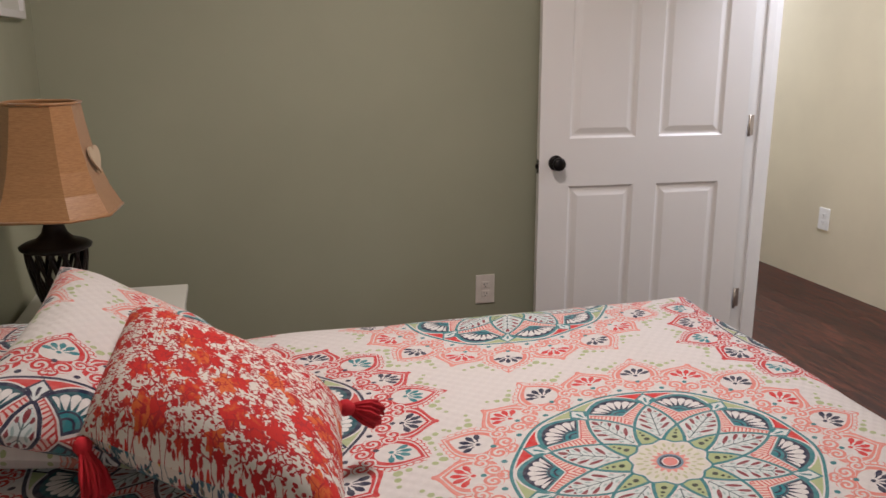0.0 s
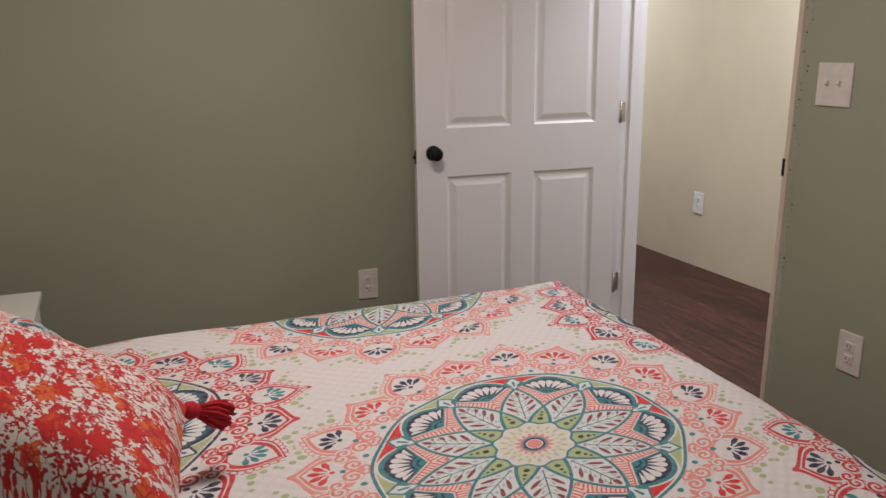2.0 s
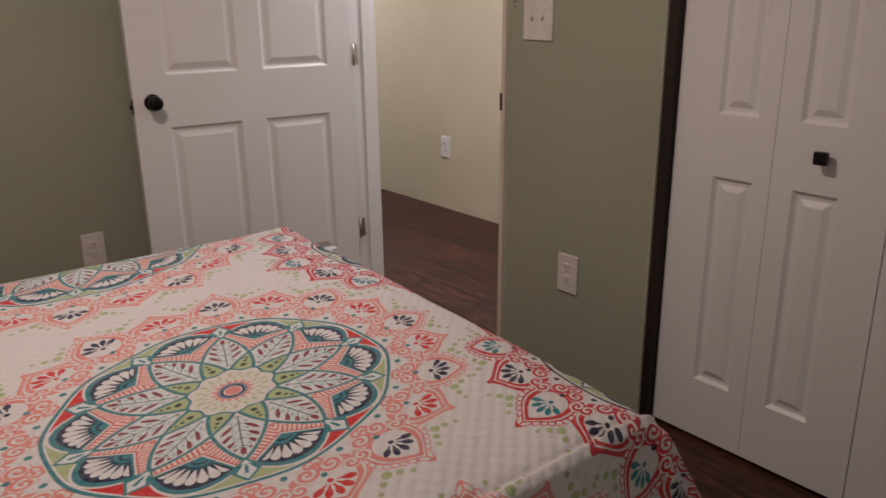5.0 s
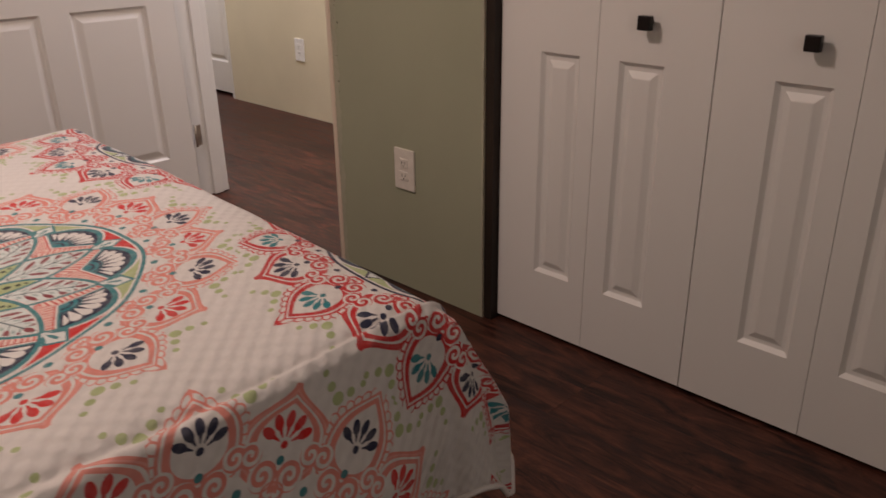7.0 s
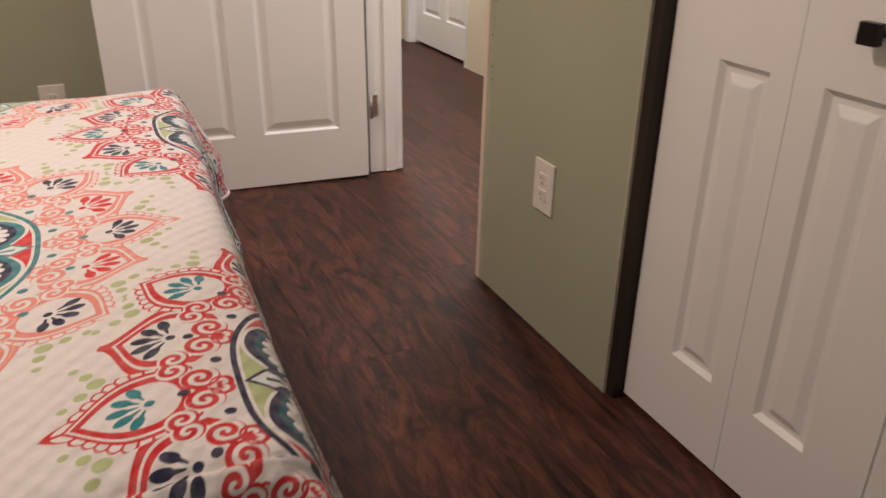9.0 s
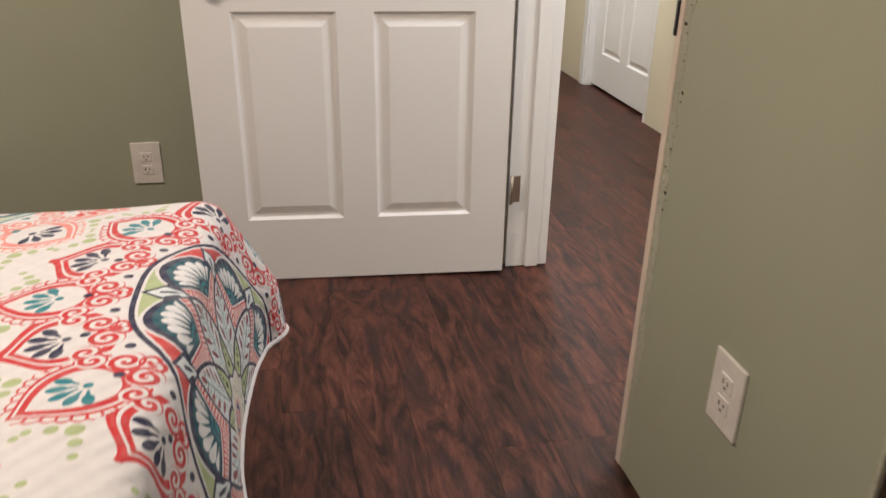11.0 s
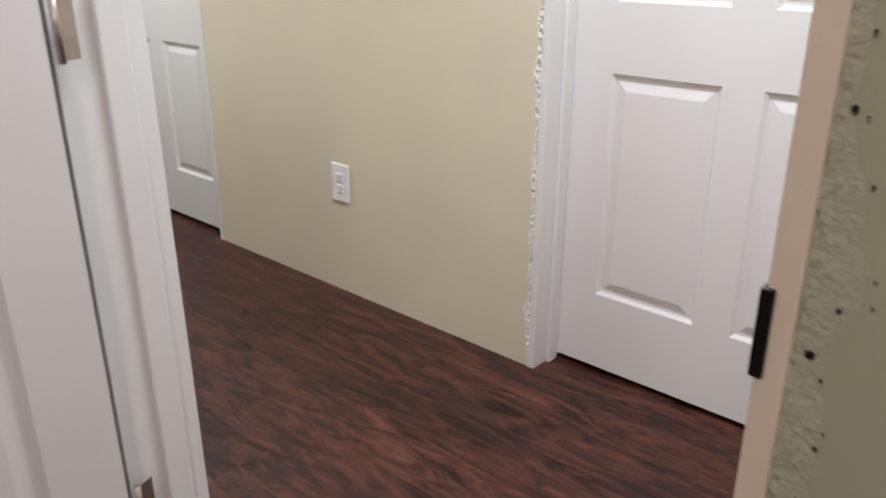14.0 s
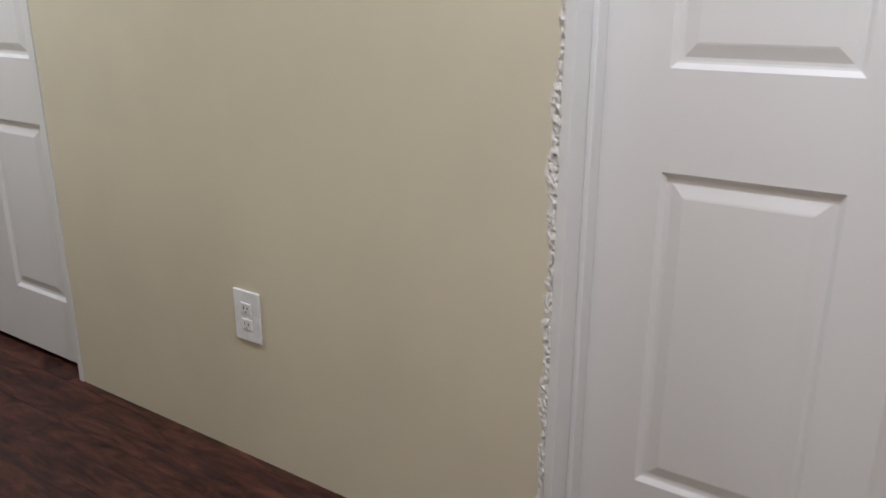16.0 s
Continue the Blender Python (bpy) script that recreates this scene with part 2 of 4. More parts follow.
    leaf_a = hyp((u - reach) / 0.0098, row / 0.0062) < 1.0
    tip_leaf = hyp(u / 0.0052, (v - 0.213) / 0.0100) < 1.0
    stem = either((u < 0.0013) * (v < 0.205), near(row, 0.0, 0.0011) * (u < 0.016))
    lens = mix(stem * (v > 0.098), pale, (0.10, 0.16, 0.17, 1))
    buds = hyp(u - 0.0120, wrapped(v - u * 0.95 - 0.012, 0.0245)) < 0.0036
    lens = mix(buds * (v > 0.10), lens, (0.34, 0.46, 0.45, 1))
    lens = mix(either(leaf_a * near(v, 0.163, 0.046), tip_leaf), lens, (0.245, 0.036, 0.048, 1))
    cell = mix(e_back > 1.0, cell, lens)
    # fans: a banded half disc, then white petals on a dark ground
    fan = both(navy, (0.010, 0.085, 0.110, 1))
    fr, fa = hyp(u2, v2 - 0.209), fn("ARCTAN2", u2, v2 - 0.209)
    fw = fn("ABSOLUTE", wrapped(fa, radians(18)))
    fpet = either((fw * fr < 0.0086 * fn("MINIMUM", fn("MAXIMUM", fr - 0.026, 0.0) / 0.030, 1.0)) * (fr < 0.0580), hyp(fw * fr, fr - 0.0580) < 0.0086)
    fan = mix(fpet * (c > 0.214), fan, (0.72, 0.70, 0.68, 1))
    fan = mix(fr < 0.030, fan, teal)
    fan = mix(near(fr, 0.0265, 0.0020), fan, navy)
    fan = mix(near(fr, 0.0150, 0.0022), fan, navy)
    # striped chevrons between white borders
    stripes = fn("SINE", (u2 + v2 * 0.62) * 640.0 + noise_tex(60, 1, X(uv.outputs[0])) * 3.0) > 0.30
    edged = either(near(c, 0.1650, 0.0016), near(c, 0.1990, 0.0016))
    striped = mix(either(stripes, edged), both((0.80, 0.60, 0.53, 1), (0.78, 0.60, 0.56, 1)), both((0.62, 0.120, 0.110, 1), (0.56, 0.045, 0.042, 1)))
    striped = mix(either(c < 0.1630, c > 0.2010), striped, white)
    fan = mix(c < 0.206, fan, striped)
    fan = mix(near(c, 0.207, 0.0022), fan, line)
    fan = mix(e1 < 1.044, fan, white)
    cell = mix(e1 > 1.0, cell, fan)
    inner = mix(e0 < 1.0, inner, cell)
    # white piping inside the lines, then the lines themselves
    inner = mix((near(e0, 0.952, 0.020) * (e1 < 1.0) + near(e1, 0.952, 0.020) * (e0 < 1.0)) * (v2 < 0.26), inner, white)
    inner = mix(near(e_back, 1.052, 0.020) * (e1 < 1.0), inner, white)
    inner = mix(either(near(e0, 1.0, 0.037), near(e1, 1.0, 0.037), near(e_back, 1.0, 0.037)), inner, line)
    # kites where neighbouring ovals cross
    kite_d = u + fn("ABSOLUTE", v - 0.264) * 0.78
    pk, pka = hyp(u, v - 0.240), fn("ARCTAN2", u, v - 0.240)
    ribs = (fn("ABSOLUTE", wrapped(pka, radians(34))) * pk < 0.0030 * fn("MINIMUM", fn("MAXIMUM", pk - 0.008, 0.0) / 0.010, 1.0)) * (pk < 0.034) * (pka < radians(60))
    inner = mix(kite_d < 0.0235, inner, mix(ribs, (0.66, 0.70, 0.69, 1), line))
    inner = mix(near(kite_d, 0.0230, 0.0028), inner, line)
    # heart of the disc
    heart_r = r - 0.0045 * fn("COSINE", th * 10.0)
    heart = heart_r < 0.0725
    inner = mix(near(heart_r, 0.0785, 0.0030), inner, line)
    inner = mix(near(heart_r, 0.0740, 0.0022), inner, white)
    sprig = either(hyp(u3 / 0.42, v3 - 0.0600) < 0.0078, hyp(u4 / 0.48, v4 - 0.0475) < 0.0050)
    cream = mix(sprig, (0.68, 0.65, 0.57, 1), (0.50, 0.52, 0.31, 1))
    inner = mix(heart, inner, cream)
    inner = mix(r < (0.0345 - 0.0050 * fn("COSINE", th * 16.0)), inner, (0.70, 0.29, 0.25, 1))
    inner = mix(r < 0.0265, inner, (0.16, 0.26, 0.33, 1))
    inner = mix(r < 0.0215, inner, navy)
    inner = mix(r < 0.0170, inner, white)
    inner = mix(r < 0.0145, inner, (0.72, 0.25, 0.22, 1))
    col = mix(disc, col, inner)
    col = mix(near(rim, 0.3035, 0.0034), col, line)
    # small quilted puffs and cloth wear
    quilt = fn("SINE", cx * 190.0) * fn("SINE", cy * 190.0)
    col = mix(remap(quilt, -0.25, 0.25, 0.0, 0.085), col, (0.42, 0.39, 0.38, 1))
    col = mix(remap(noise_tex(6, 4), 0.35, 0.7, 0.0, 0.08), col, (0.55, 0.50, 0.46, 1))
    plug(col, b.inputs["Base Color"])
    b.inputs["Roughness"].default_value = 0.9
    b.inputs["Sheen Weight"].default_value = 0.15
    b.inputs["Specular IOR Level"].default_value = 0.2
    relief(b, quilt * 0.45 + noise_tex(14, 4, X(uv.outputs[0])) * 2.2 + noise_tex(45, 3, X(uv.outputs[0])) * 0.9 + grain * 0.2, 0.5, 0.006)
    return m


MANDALA = mandala_material()


def floral_material(name, back):
    m, b = start_material(name)
    uv = X.tree.nodes.new("ShaderNodeUVMap")
    uv.uv_map = "cloth"
    warp = X.tree.nodes.new("ShaderNodeTexNoise")
    warp.inputs["Scale"].default_value, warp.inputs["Detail"].default_value = 70, 3
    plug(X(uv.outputs[0]), warp.inputs["Vector"])
    add = X.tree.nodes.new("ShaderNodeVectorMath")
    add.operation = "MULTIPLY_ADD"
    X.tree.links.new(warp.outputs["Color"], add.inputs[0])
    add.inputs[1].default_value = (0.0080, 0.0080, 0)
    X.tree.links.new(uv.outputs[0], add.inputs[2])
    p = X(add.outputs[0])
    col = (0.70, 0.66, 0.61, 1)
    shades = [((0.58, 0.022, 0.016, 1), (0.66, 0.13, 0.03, 1)), ((0.50, 0.014, 0.018, 1), (0.58, 0.05, 0.025, 1)), ((0.40, 0.018, 0.022, 1), (0.46, 0.03, 0.035, 1))]
    if back:
        shades = [((0.05, 0.16, 0.22, 1), (0.10, 0.22, 0.30, 1)), ((0.03, 0.06, 0.14, 1), (0.50, 0.04, 0.05, 1)), ((0.04, 0.12, 0.16, 1), (0.65, 0.40, 0.05, 1))]
    soft = noise_tex(55, 3, X(uv.outputs[0]))
    turn = X.tree.nodes.new("ShaderNodeMapping")
    turn.inputs["Rotation"].default_value = (0, 0, 0.7)
    turn.inputs["Scale"].default_value = (1, 2.1, 1)
    plug(p, turn.inputs["Vector"])
    for (one, two), scale, reach in zip(shades[::-1], (82, 44, 20), (0.40, 0.42, 0.55)):
        vor = voronoi(scale, X(turn.outputs[0]) if scale == 82 else p)
        d = X(vor.outputs["Distance"])
        if scale < 60:
            gap = X.tree.nodes.new("ShaderNodeVectorMath")
            gap.operation = "SUBTRACT"
            plug(p, gap.inputs[0])
            X.tree.links.new(vor.outputs["Position"], gap.inputs[1])
            gx, gy, _ = split(X(gap.outputs[0]))
            ga = fn("ARCTAN2", gy, gx)
            d = d * (1.15 + 0.22 * fn("COSINE", ga * 5.0) + 0.12 * fn("COSINE", ga * 13.0))
        tint = split(X(vor.outputs["Color"]))
        shown = tint[1] > (0.20 if scale < 40 else 0.10)
        fill = mix(remap(soft + (tint[0] - 0.5) * 0.5, 0.52, 0.70, 0.0, 1.0), one, two)
        col = mix((d < reach) * shown, col, fill)
        col = mix((d < reach * 0.30) * shown, col, mix(tint[2] > 0.5, one, (0.42, 0.015, 0.02, 1)))
    thin = voronoi(55, p, "DISTANCE_TO_EDGE")
    col = mix((X(thin.outputs["Distance"]) < 0.045) * (noise_tex(30, 2, p) > 0.44), col, shades[2][0])
    plug(col, b.inputs["Base Color"])
    b.inputs["Roughness"].default_value = 0.85
    relief(b, noise_tex(500, 2) + noise_tex(18, 3), 0.25, 0.003)
    return m


FLORAL = floral_material("red_floral_cotton", False)
FLORAL_BACK = floral_material("blue_floral_cotton", True)


def satin_material():
    m, b = start_material("gold_satin")
    p = position((1, 1, 6))
    plug(ramp(noise_tex(60, 3, p), (0.31, 0.150, 0.055, 1), (0.40, 0.205, 0.082, 1)), b.inputs["Base Color"])
    b.inputs["Roughness"].default_value = 0.38
    b.inputs["Anisotropic"].default_value = 0.5
    b.inputs["Sheen Weight"].default_value = 0.3
    relief(b, noise_tex(300, 2, p), 0.15, 0.001)
    return m


SATIN = satin_material()


# ---- helpers for meshes ----
def mesh_from(name, bm, mats, smooth=False):
    me = bpy.data.meshes.new(name)
    bmesh.ops.recalc_face_normals(bm, faces=bm.faces)
    bm.to_mesh(me)
    bm.free()
    for mt in mats if isinstance(mats, (list, tuple)) else [mats]:
        me.materials.append(mt)
    for poly in me.polygons:
        poly.use_smooth = smooth
    return me


def part(name, bm, material, parent=None, label="", smooth=False, at=None):
    ob = new(name, mesh_from(name, bm, material, smooth))
    if parent:
        ob.parent = parent
    if at is not None:
        ob.matrix_basis = at
    if label:
        ob["label"] = label
    return ob


def thing(name, label, category, m=None, group="", kind=""):
    ob = new(name)
    ob.empty_display_size = 0.05
    if m is not None:
        ob.matrix_basis = m
    return tagged(ob, label, category, group, kind)


def box(bm, lo, hi, bevel=0.0):
    c = [(a + b) / 2 for a, b in zip(lo, hi)]
    s = [b - a for a, b in zip(lo, hi)]
    r = bmesh.ops.create_cube(bm, size=1, matrix=Matrix.LocRotScale(c, None, s))
    if bevel:
        edges = list({e for vtx in r["verts"] for e in vtx.link_edges})
        bmesh.ops.bevel(bm, geom=edges, offset=bevel, segments=2, affect="EDGES", profile=0.6)
    return bm


def boxed(lo, hi, bevel=0.0):
    return box(bmesh.new(), lo, hi, bevel)


def lathe(profile, sides=32, m=None):
    """A turned solid round z from rows of (radius, height)."""
    bm = bmesh.new()
    rings = []
    for rad, z in profile:
        rings.append([bm.verts.new((rad * math.cos(k * math.tau / sides), rad * math.sin(k * math.tau / sides), z)) for k in range(sides)])
    for one, two in zip(rings, rings[1:]):
        for k in range(sides):
            bm.faces.new((one[k], one[(k + 1) % sides], two[(k + 1) % sides], two[k]))
    bm.faces.new(rings[0][::-1]), bm.faces.new(rings[-1])
    if m is not None:
        bm.transform(m)
    return bm


def tube(points, radius, sides=8):
    bm = bmesh.new()
    rings = []
    for n, p in enumerate(points):
        p = Vector(p)
        d = (Vector(points[min(n + 1, len(points) - 1)]) - Vector(points[max(n - 1, 0)])).normalized()
        q = d.to_track_quat("Z", "Y")
        rings.append([bm.verts.new(p + q @ Vector((radius * math.cos(k * math.tau / sides), radius * math.sin(k * math.tau / sides), 0))) for k in range(sides)])
    for one, two in zip(rings, rings[1:]):
        for k in range(sides):
            bm.faces.new((one[k], one[(k + 1) % sides], two[(k + 1) % sides], two[k]))
    bm.faces.new(rings[0][::-1]), bm.faces.new(rings[-1])
    return bm


# ---- the shell of the place ----
XE, XH, XB = 2.38, 2.53, 3.653      # bedroom's east face, hall's west face, hall's east face
XW, YN, YS, ZC = -0.48, 3.43, -0.95, 2.44
Y_HALL_S, Y_HALL_N = 1.62, 7.2


def wall_box(name, segments, mats, pick, label):
    bm = bmesh.new()
    for lo, hi in segments:
        box(bm, lo, hi)
    for f in bm.faces:
        f.normal_update()
        f.material_index = pick(f)
    ob = part(name, bm, mats)
    return tagged(ob, label, "wall", kind="structure")


def two_sided(axis, at):
    return lambda f: 0 if f.calc_center_median()[axis] < at + 1e-3 else 1


STRIKE, HINGE, DOOR_TOP = 2.197, 3.240, 2.06
CL0, CL1 = 0.262, 1.541
wall_box("wall_east", [((XE, YS - 0.12, 0), (XH, CL0, ZC)), ((XE, CL0, 2.07), (XH, CL1, ZC)), ((XE, CL1, 0), (XH, STRIKE, ZC)),
                       ((XE, STRIKE, DOOR_TOP), (XH, HINGE, ZC)), ((XE, HINGE, 0), (XH, YN, ZC))],
         [SAGE, CREAM], two_sided(0, XE + 0.02), "sage green painted drywall wall with closet and door openings")
wall_box("wall_north", [((XW - 0.12, YN, 0), (XH, YN + 0.12, ZC))], [SAGE, CREAM], two_sided(1, YN), "plain sage green painted bedroom wall")
wall_box("wall_west", [((XW - 0.12, YS, 0), (XW, YN, ZC))], [SAGE], lambda f: 0, "plain sage green painted bedroom wall")
WX0, WX1, WZ0, WZ1 = 0.25, 1.25, 0.85, 2.05
wall_box("wall_south", [((XW - 0.12, YS - 0.12, 0), (WX0, YS, ZC)), ((WX1, YS - 0.12, 0), (XE, YS, ZC)), ((WX0, YS - 0.12, 0), (WX1, YS, WZ0)), ((WX0, YS - 0.12, WZ1), (WX1, YS, ZC))], [SAGE], lambda f: 0, "plain sage green painted bedroom wall")
wall_box("wall_hall_west", [((XH - 0.12, YN + 0.12, 0), (XH, Y_HALL_N, ZC))], [CREAM], lambda f: 0, "cream painted hallway wall")
wall_box("wall_hall_south", [((XH, Y_HALL_S - 0.12, 0), (XB, Y_HALL_S, ZC))], [CREAM], lambda f: 0, "cream painted hallway end wall")
wall_box("wall_hall_north", [((XH, Y_HALL_N, 0), (XB, Y_HALL_N + 0.12, ZC))], [CREAM], lambda f: 0, "cream painted hallway end wall")
D2_N, D2_W = 3.296, 0.945            # near hall door: hinge-side edge of the opening, leaf width
D1_S, D1_N = 4.905, 5.850            # far hall door opening
XB2 = XB + 0.125
wall_box("wall_hall_east", [((XB, Y_HALL_S - 0.12, 0), (XB2, D2_N - D2_W - 0.045, ZC)), ((XB, D2_N - D2_W - 0.045, DOOR_TOP), (XB2, D2_N, ZC)),
                            ((XB, D2_N, 0), (XB2, D1_S, ZC)), ((XB, D1_S, DOOR_TOP), (XB2, D1_N, ZC)), ((XB, D1_N, 0), (XB2, Y_HALL_N, ZC))],
         [CREAM], lambda f: 0, "cream painted drywall hallway wall with two door openings")
wall_box("wall_closet", [((3.05, 0.1, 0), (3.15, 1.62 - 0.12, ZC)), ((XH, 0.1, 0), (3.05, 0.2, ZC))], [CREAM], lambda f: 0, "plain closet interior wall")
wall_box("ceiling", [((XW - 0.12, YS - 0.12, ZC), (XB2, Y_HALL_N + 0.12, ZC + 0.1))], [CEILING], lambda f: 0, "flat white painted ceiling")
wall_box("subfloor", [((XW - 0.12, YS - 0.12, -0.15), (XB2 + 0.3, Y_HALL_N + 0.12, -0.008))], [DARK_GAP], lambda f: 0, "dark subfloor under the planks")
for ob_name, cat in (("ceiling", "ceiling"), ("subfloor", "floor")):
    bpy.data.objects[ob_name]["category"] = cat


# ---- panelled doors ----
def frame_bm(width, height, thick, panels, bevel=0.0):
    """Stiles and rails: a slab with a hole through it for each panel (x0, x1, z0, z1)."""
    bm = bmesh.new()
    xs = sorted({0, width, *(p[0] for p in panels), *(p[1] for p in panels)})
    zs = sorted({0, height, *(p[2] for p in panels), *(p[3] for p in panels)})
    hole = lambda x, z: any(p[0] < x < p[1] and p[2] < z < p[3] for p in panels)
    cache = {}

    def vert(x, y, z):
        key = (round(x, 5), round(y, 5), round(z, 5))
        if key not in cache:
            cache[key] = bm.verts.new(key)
        return cache[key]

    solid = {(i, k): not hole((xs[i] + xs[i + 1]) / 2, (zs[k] + zs[k + 1]) / 2) for i in range(len(xs) - 1) for k in range(len(zs) - 1)}
    for (i, k), on in solid.items():
        if not on:
            continue
        x0, x1, z0, z1 = xs[i], xs[i + 1], zs[k], zs[k + 1]
        bm.faces.new([vert(x0, 0, z0), vert(x1, 0, z0), vert(x1, 0, z1), vert(x0, 0, z1)])
        bm.faces.new([vert(x0, thick, z1), vert(x1, thick, z1), vert(x1, thick, z0), vert(x0, thick, z0)])
        for di, dk, e in ((-1, 0, ((x0, z0), (x0, z1))), (1, 0, ((x1, z1), (x1, z0))), (0, -1, ((x1, z0), (x0, z0))), (0, 1, ((x0, z1), (x1, z1)))):
            if not solid.get((i + di, k + dk), False):
                (ax, az), (bx, bz) = e
                bm.faces.new([vert(ax, 0, az), vert(bx, 0, bz), vert(bx, thick, bz), vert(ax, thick, az)])
    return bm


def panel_bm(w, h, thick, steps):
    """A raised panel seen from both faces: rings of (inset, depth) from the edge inwards."""
    bm = bmesh.new()
    for side in (0, 1):
        rings = []
        for inset, depth in steps:
            y = depth if side == 0 else thick - depth
            rings.append([bm.verts.new(c) for c in ((inset, y, inset), (w - inset, y, inset), (w - inset, y, h - inset), (inset, y, h - inset))])
        for one, two in zip(rings, rings[1:]):
            for k in range(4):
                bm.faces.new((one[k], one[(k + 1) % 4], two[(k + 1) % 4], two[k]))
        bm.faces.new(rings[-1])
    return bm


STEPS = ((0.0, 0.0), (0.004, 0.0035), (0.009, 0.0085), (0.013, 0.0095), (0.019, 0.0095), (0.040, 0.0030), (0.044, 0.0022))
STEPS_SLIM = ((0.0, 0.0), (0.004, 0.004), (0.010, 0.010), (0.014, 0.0105), (0.020, 0.0105), (0.036, 0.0030), (0.039, 0.0024))


def panelled_leaf(parent, width, height, thick, panels, steps, name="leaf", at=None):
    leaf = part(name, frame_bm(width, height, thick, panels), DOOR_WHITE, parent, at=at)
    for x0, x1, z0, z1 in panels:
        part("panel", panel_bm(x1 - x0, z1 - z0, thick, steps), DOOR_WHITE, leaf, at=pose(x0, 0, z0))
    return leaf


ROWS_Z = ((0.204, 0.828), (1.030, 1.665), (1.775, 1.925))


def six_panels(w, stile=0.128, mull=0.105):
    pw = (w - 2 * stile - mull) / 2
    cols = ((stile, stile + pw), (stile + pw + mull, w - stile))
    return [(a, b_, z0, z1) for a, b_ in cols for z0, z1 in ROWS_Z]


def round_knob(parent, x, z, y_face, out, mat):
    """A door knob with its rosette on the face y_face, standing out along out (-1 or 1)."""
    turn = pose(x, y_face, z, 90 if out < 0 else -90)
    k = part("knob", lathe([(0.010, 0.0), (0.010, 0.026), (0.018, 0.030), (0.026, 0.038), (0.0285, 0.048), (0.026, 0.057), (0.018, 0.062), (0.004, 0.064)], 28), mat, parent, "black bronze door knob", True, turn)
    part("rosette", lathe([(0.032, 0.0), (0.032, 0.004), (0.028, 0.008), (0.012, 0.009)], 28), mat, k, "", True)
    return k


def hinge(parent, m):
    h = part("hinge", boxed((-0.016, -0.0015, -0.044), (0.016, 0.0015, 0.044), 0.001), NICKEL, parent, "brushed nickel hinge", at=m)
    part("hinge_pin", lathe([(0.0055, -0.047), (0.0055, 0.047)], 12, pose(-0.018, -0.003, 0)), NICKEL, h, "", True)
    return h


# bedroom door, standing open
W1, HUNG = 0.932, 0.018             # leaf width, and the gap at its hinges
SWING = 180 - 4.6
door = thing("door_1", "white six-panel bedroom door standing open with black knob", "door", pose(2.390, 3.172, 0.012, 0, -0.7, 0), kind="structure")
leaf_turn = pose(0, 0, 0, 0, 0, SWING) @ pose(HUNG, -0.036, 0)
leaf1 = panelled_leaf(door, W1, 2.03, 0.036, [(a_ - HUNG, b_ - HUNG, z0, z1) for a_, b_, z0, z1 in six_panels(W1 + HUNG, 0.130, 0.104)], STEPS, at=leaf_turn)
round_knob(leaf1, W1 - 0.072, 0.930, 0.036, 1, BLACK)
round_knob(leaf1, W1 - 0.072, 0.930, 0.0, -1, BLACK)
part("latch_plate", boxed((W1 - 0.0005, 0.006, 0.886), (W1 + 0.0015, 0.030, 0.944), 0.0005), BLACK, leaf1, "black latch plate on the door edge")
part("latch_bolt", boxed((W1, 0.010, 0.906), (W1 + 0.010, 0.024, 0.924), 0.003), BLACK, leaf1)
for z in (0.275, 1.065, 1.80):
    hinge(door, pose(0.020, 0.020, z, 0, 0, 18))

# frame of the bedroom door
frame1 = thing("door_frame", "white painted door jamb and stop of the bedroom doorway", "door frame", pose(0, 0, 0, 0, -0.0, 0), kind="structure")
part("hinge_jamb", boxed((XE + 0.004, HINGE - 0.022, 0), (XH - 0.004, HINGE, DOOR_TOP - 0.021), 0.002), TRIM_WHITE, frame1, at=pose(XE, 0, 0, 0, -0.7, 0) @ pose(-XE + 0.012, 0, 0.002))
part("hinge_stop", boxed((XE + 0.068, HINGE - 0.034, 0), (XE + 0.112, HINGE - 0.022, DOOR_TOP - 0.02), 0.003), TRIM_WHITE, frame1, at=pose(XE, 0, 0, 0, -0.7, 0) @ pose(-XE + 0.012, 0, 0.002))
part("head_jamb", boxed((XE + 0.004, STRIKE + 0.022, DOOR_TOP - 0.02), (XH + 0.006, HINGE - 0.022, DOOR_TOP)), TRIM_WHITE, frame1)
part("strike_jamb", boxed((XE - 0.004, STRIKE, 0), (XH + 0.006, STRIKE + 0.020, DOOR_TOP), 0.002), PRIMER, frame1, "unpainted pale wooden strike jamb")
part("strike_stop", boxed((XE + 0.062, STRIKE + 0.020, 0), (XE + 0.106, STRIKE + 0.032, DOOR_TOP - 0.02), 0.003), TRIM_WHITE, frame1)
part("strike_plate", boxed((XE - 0.0075, STRIKE + 0.0135, 0.930), (XE + 0.030, STRIKE + 0.0225, 0.990), 0.001), BLACK, frame1, "black metal strike plate")
part("hall_casing", boxed((XH + 0.002, HINGE + 0.004, 0), (XH + 0.018, HINGE + 0.045, DOOR_TOP + 0.05), 0.004), TRIM_WHITE, frame1, at=pose(XH, 0, 0, 0, -0.5, 0) @ pose(-XH, 0, 0))


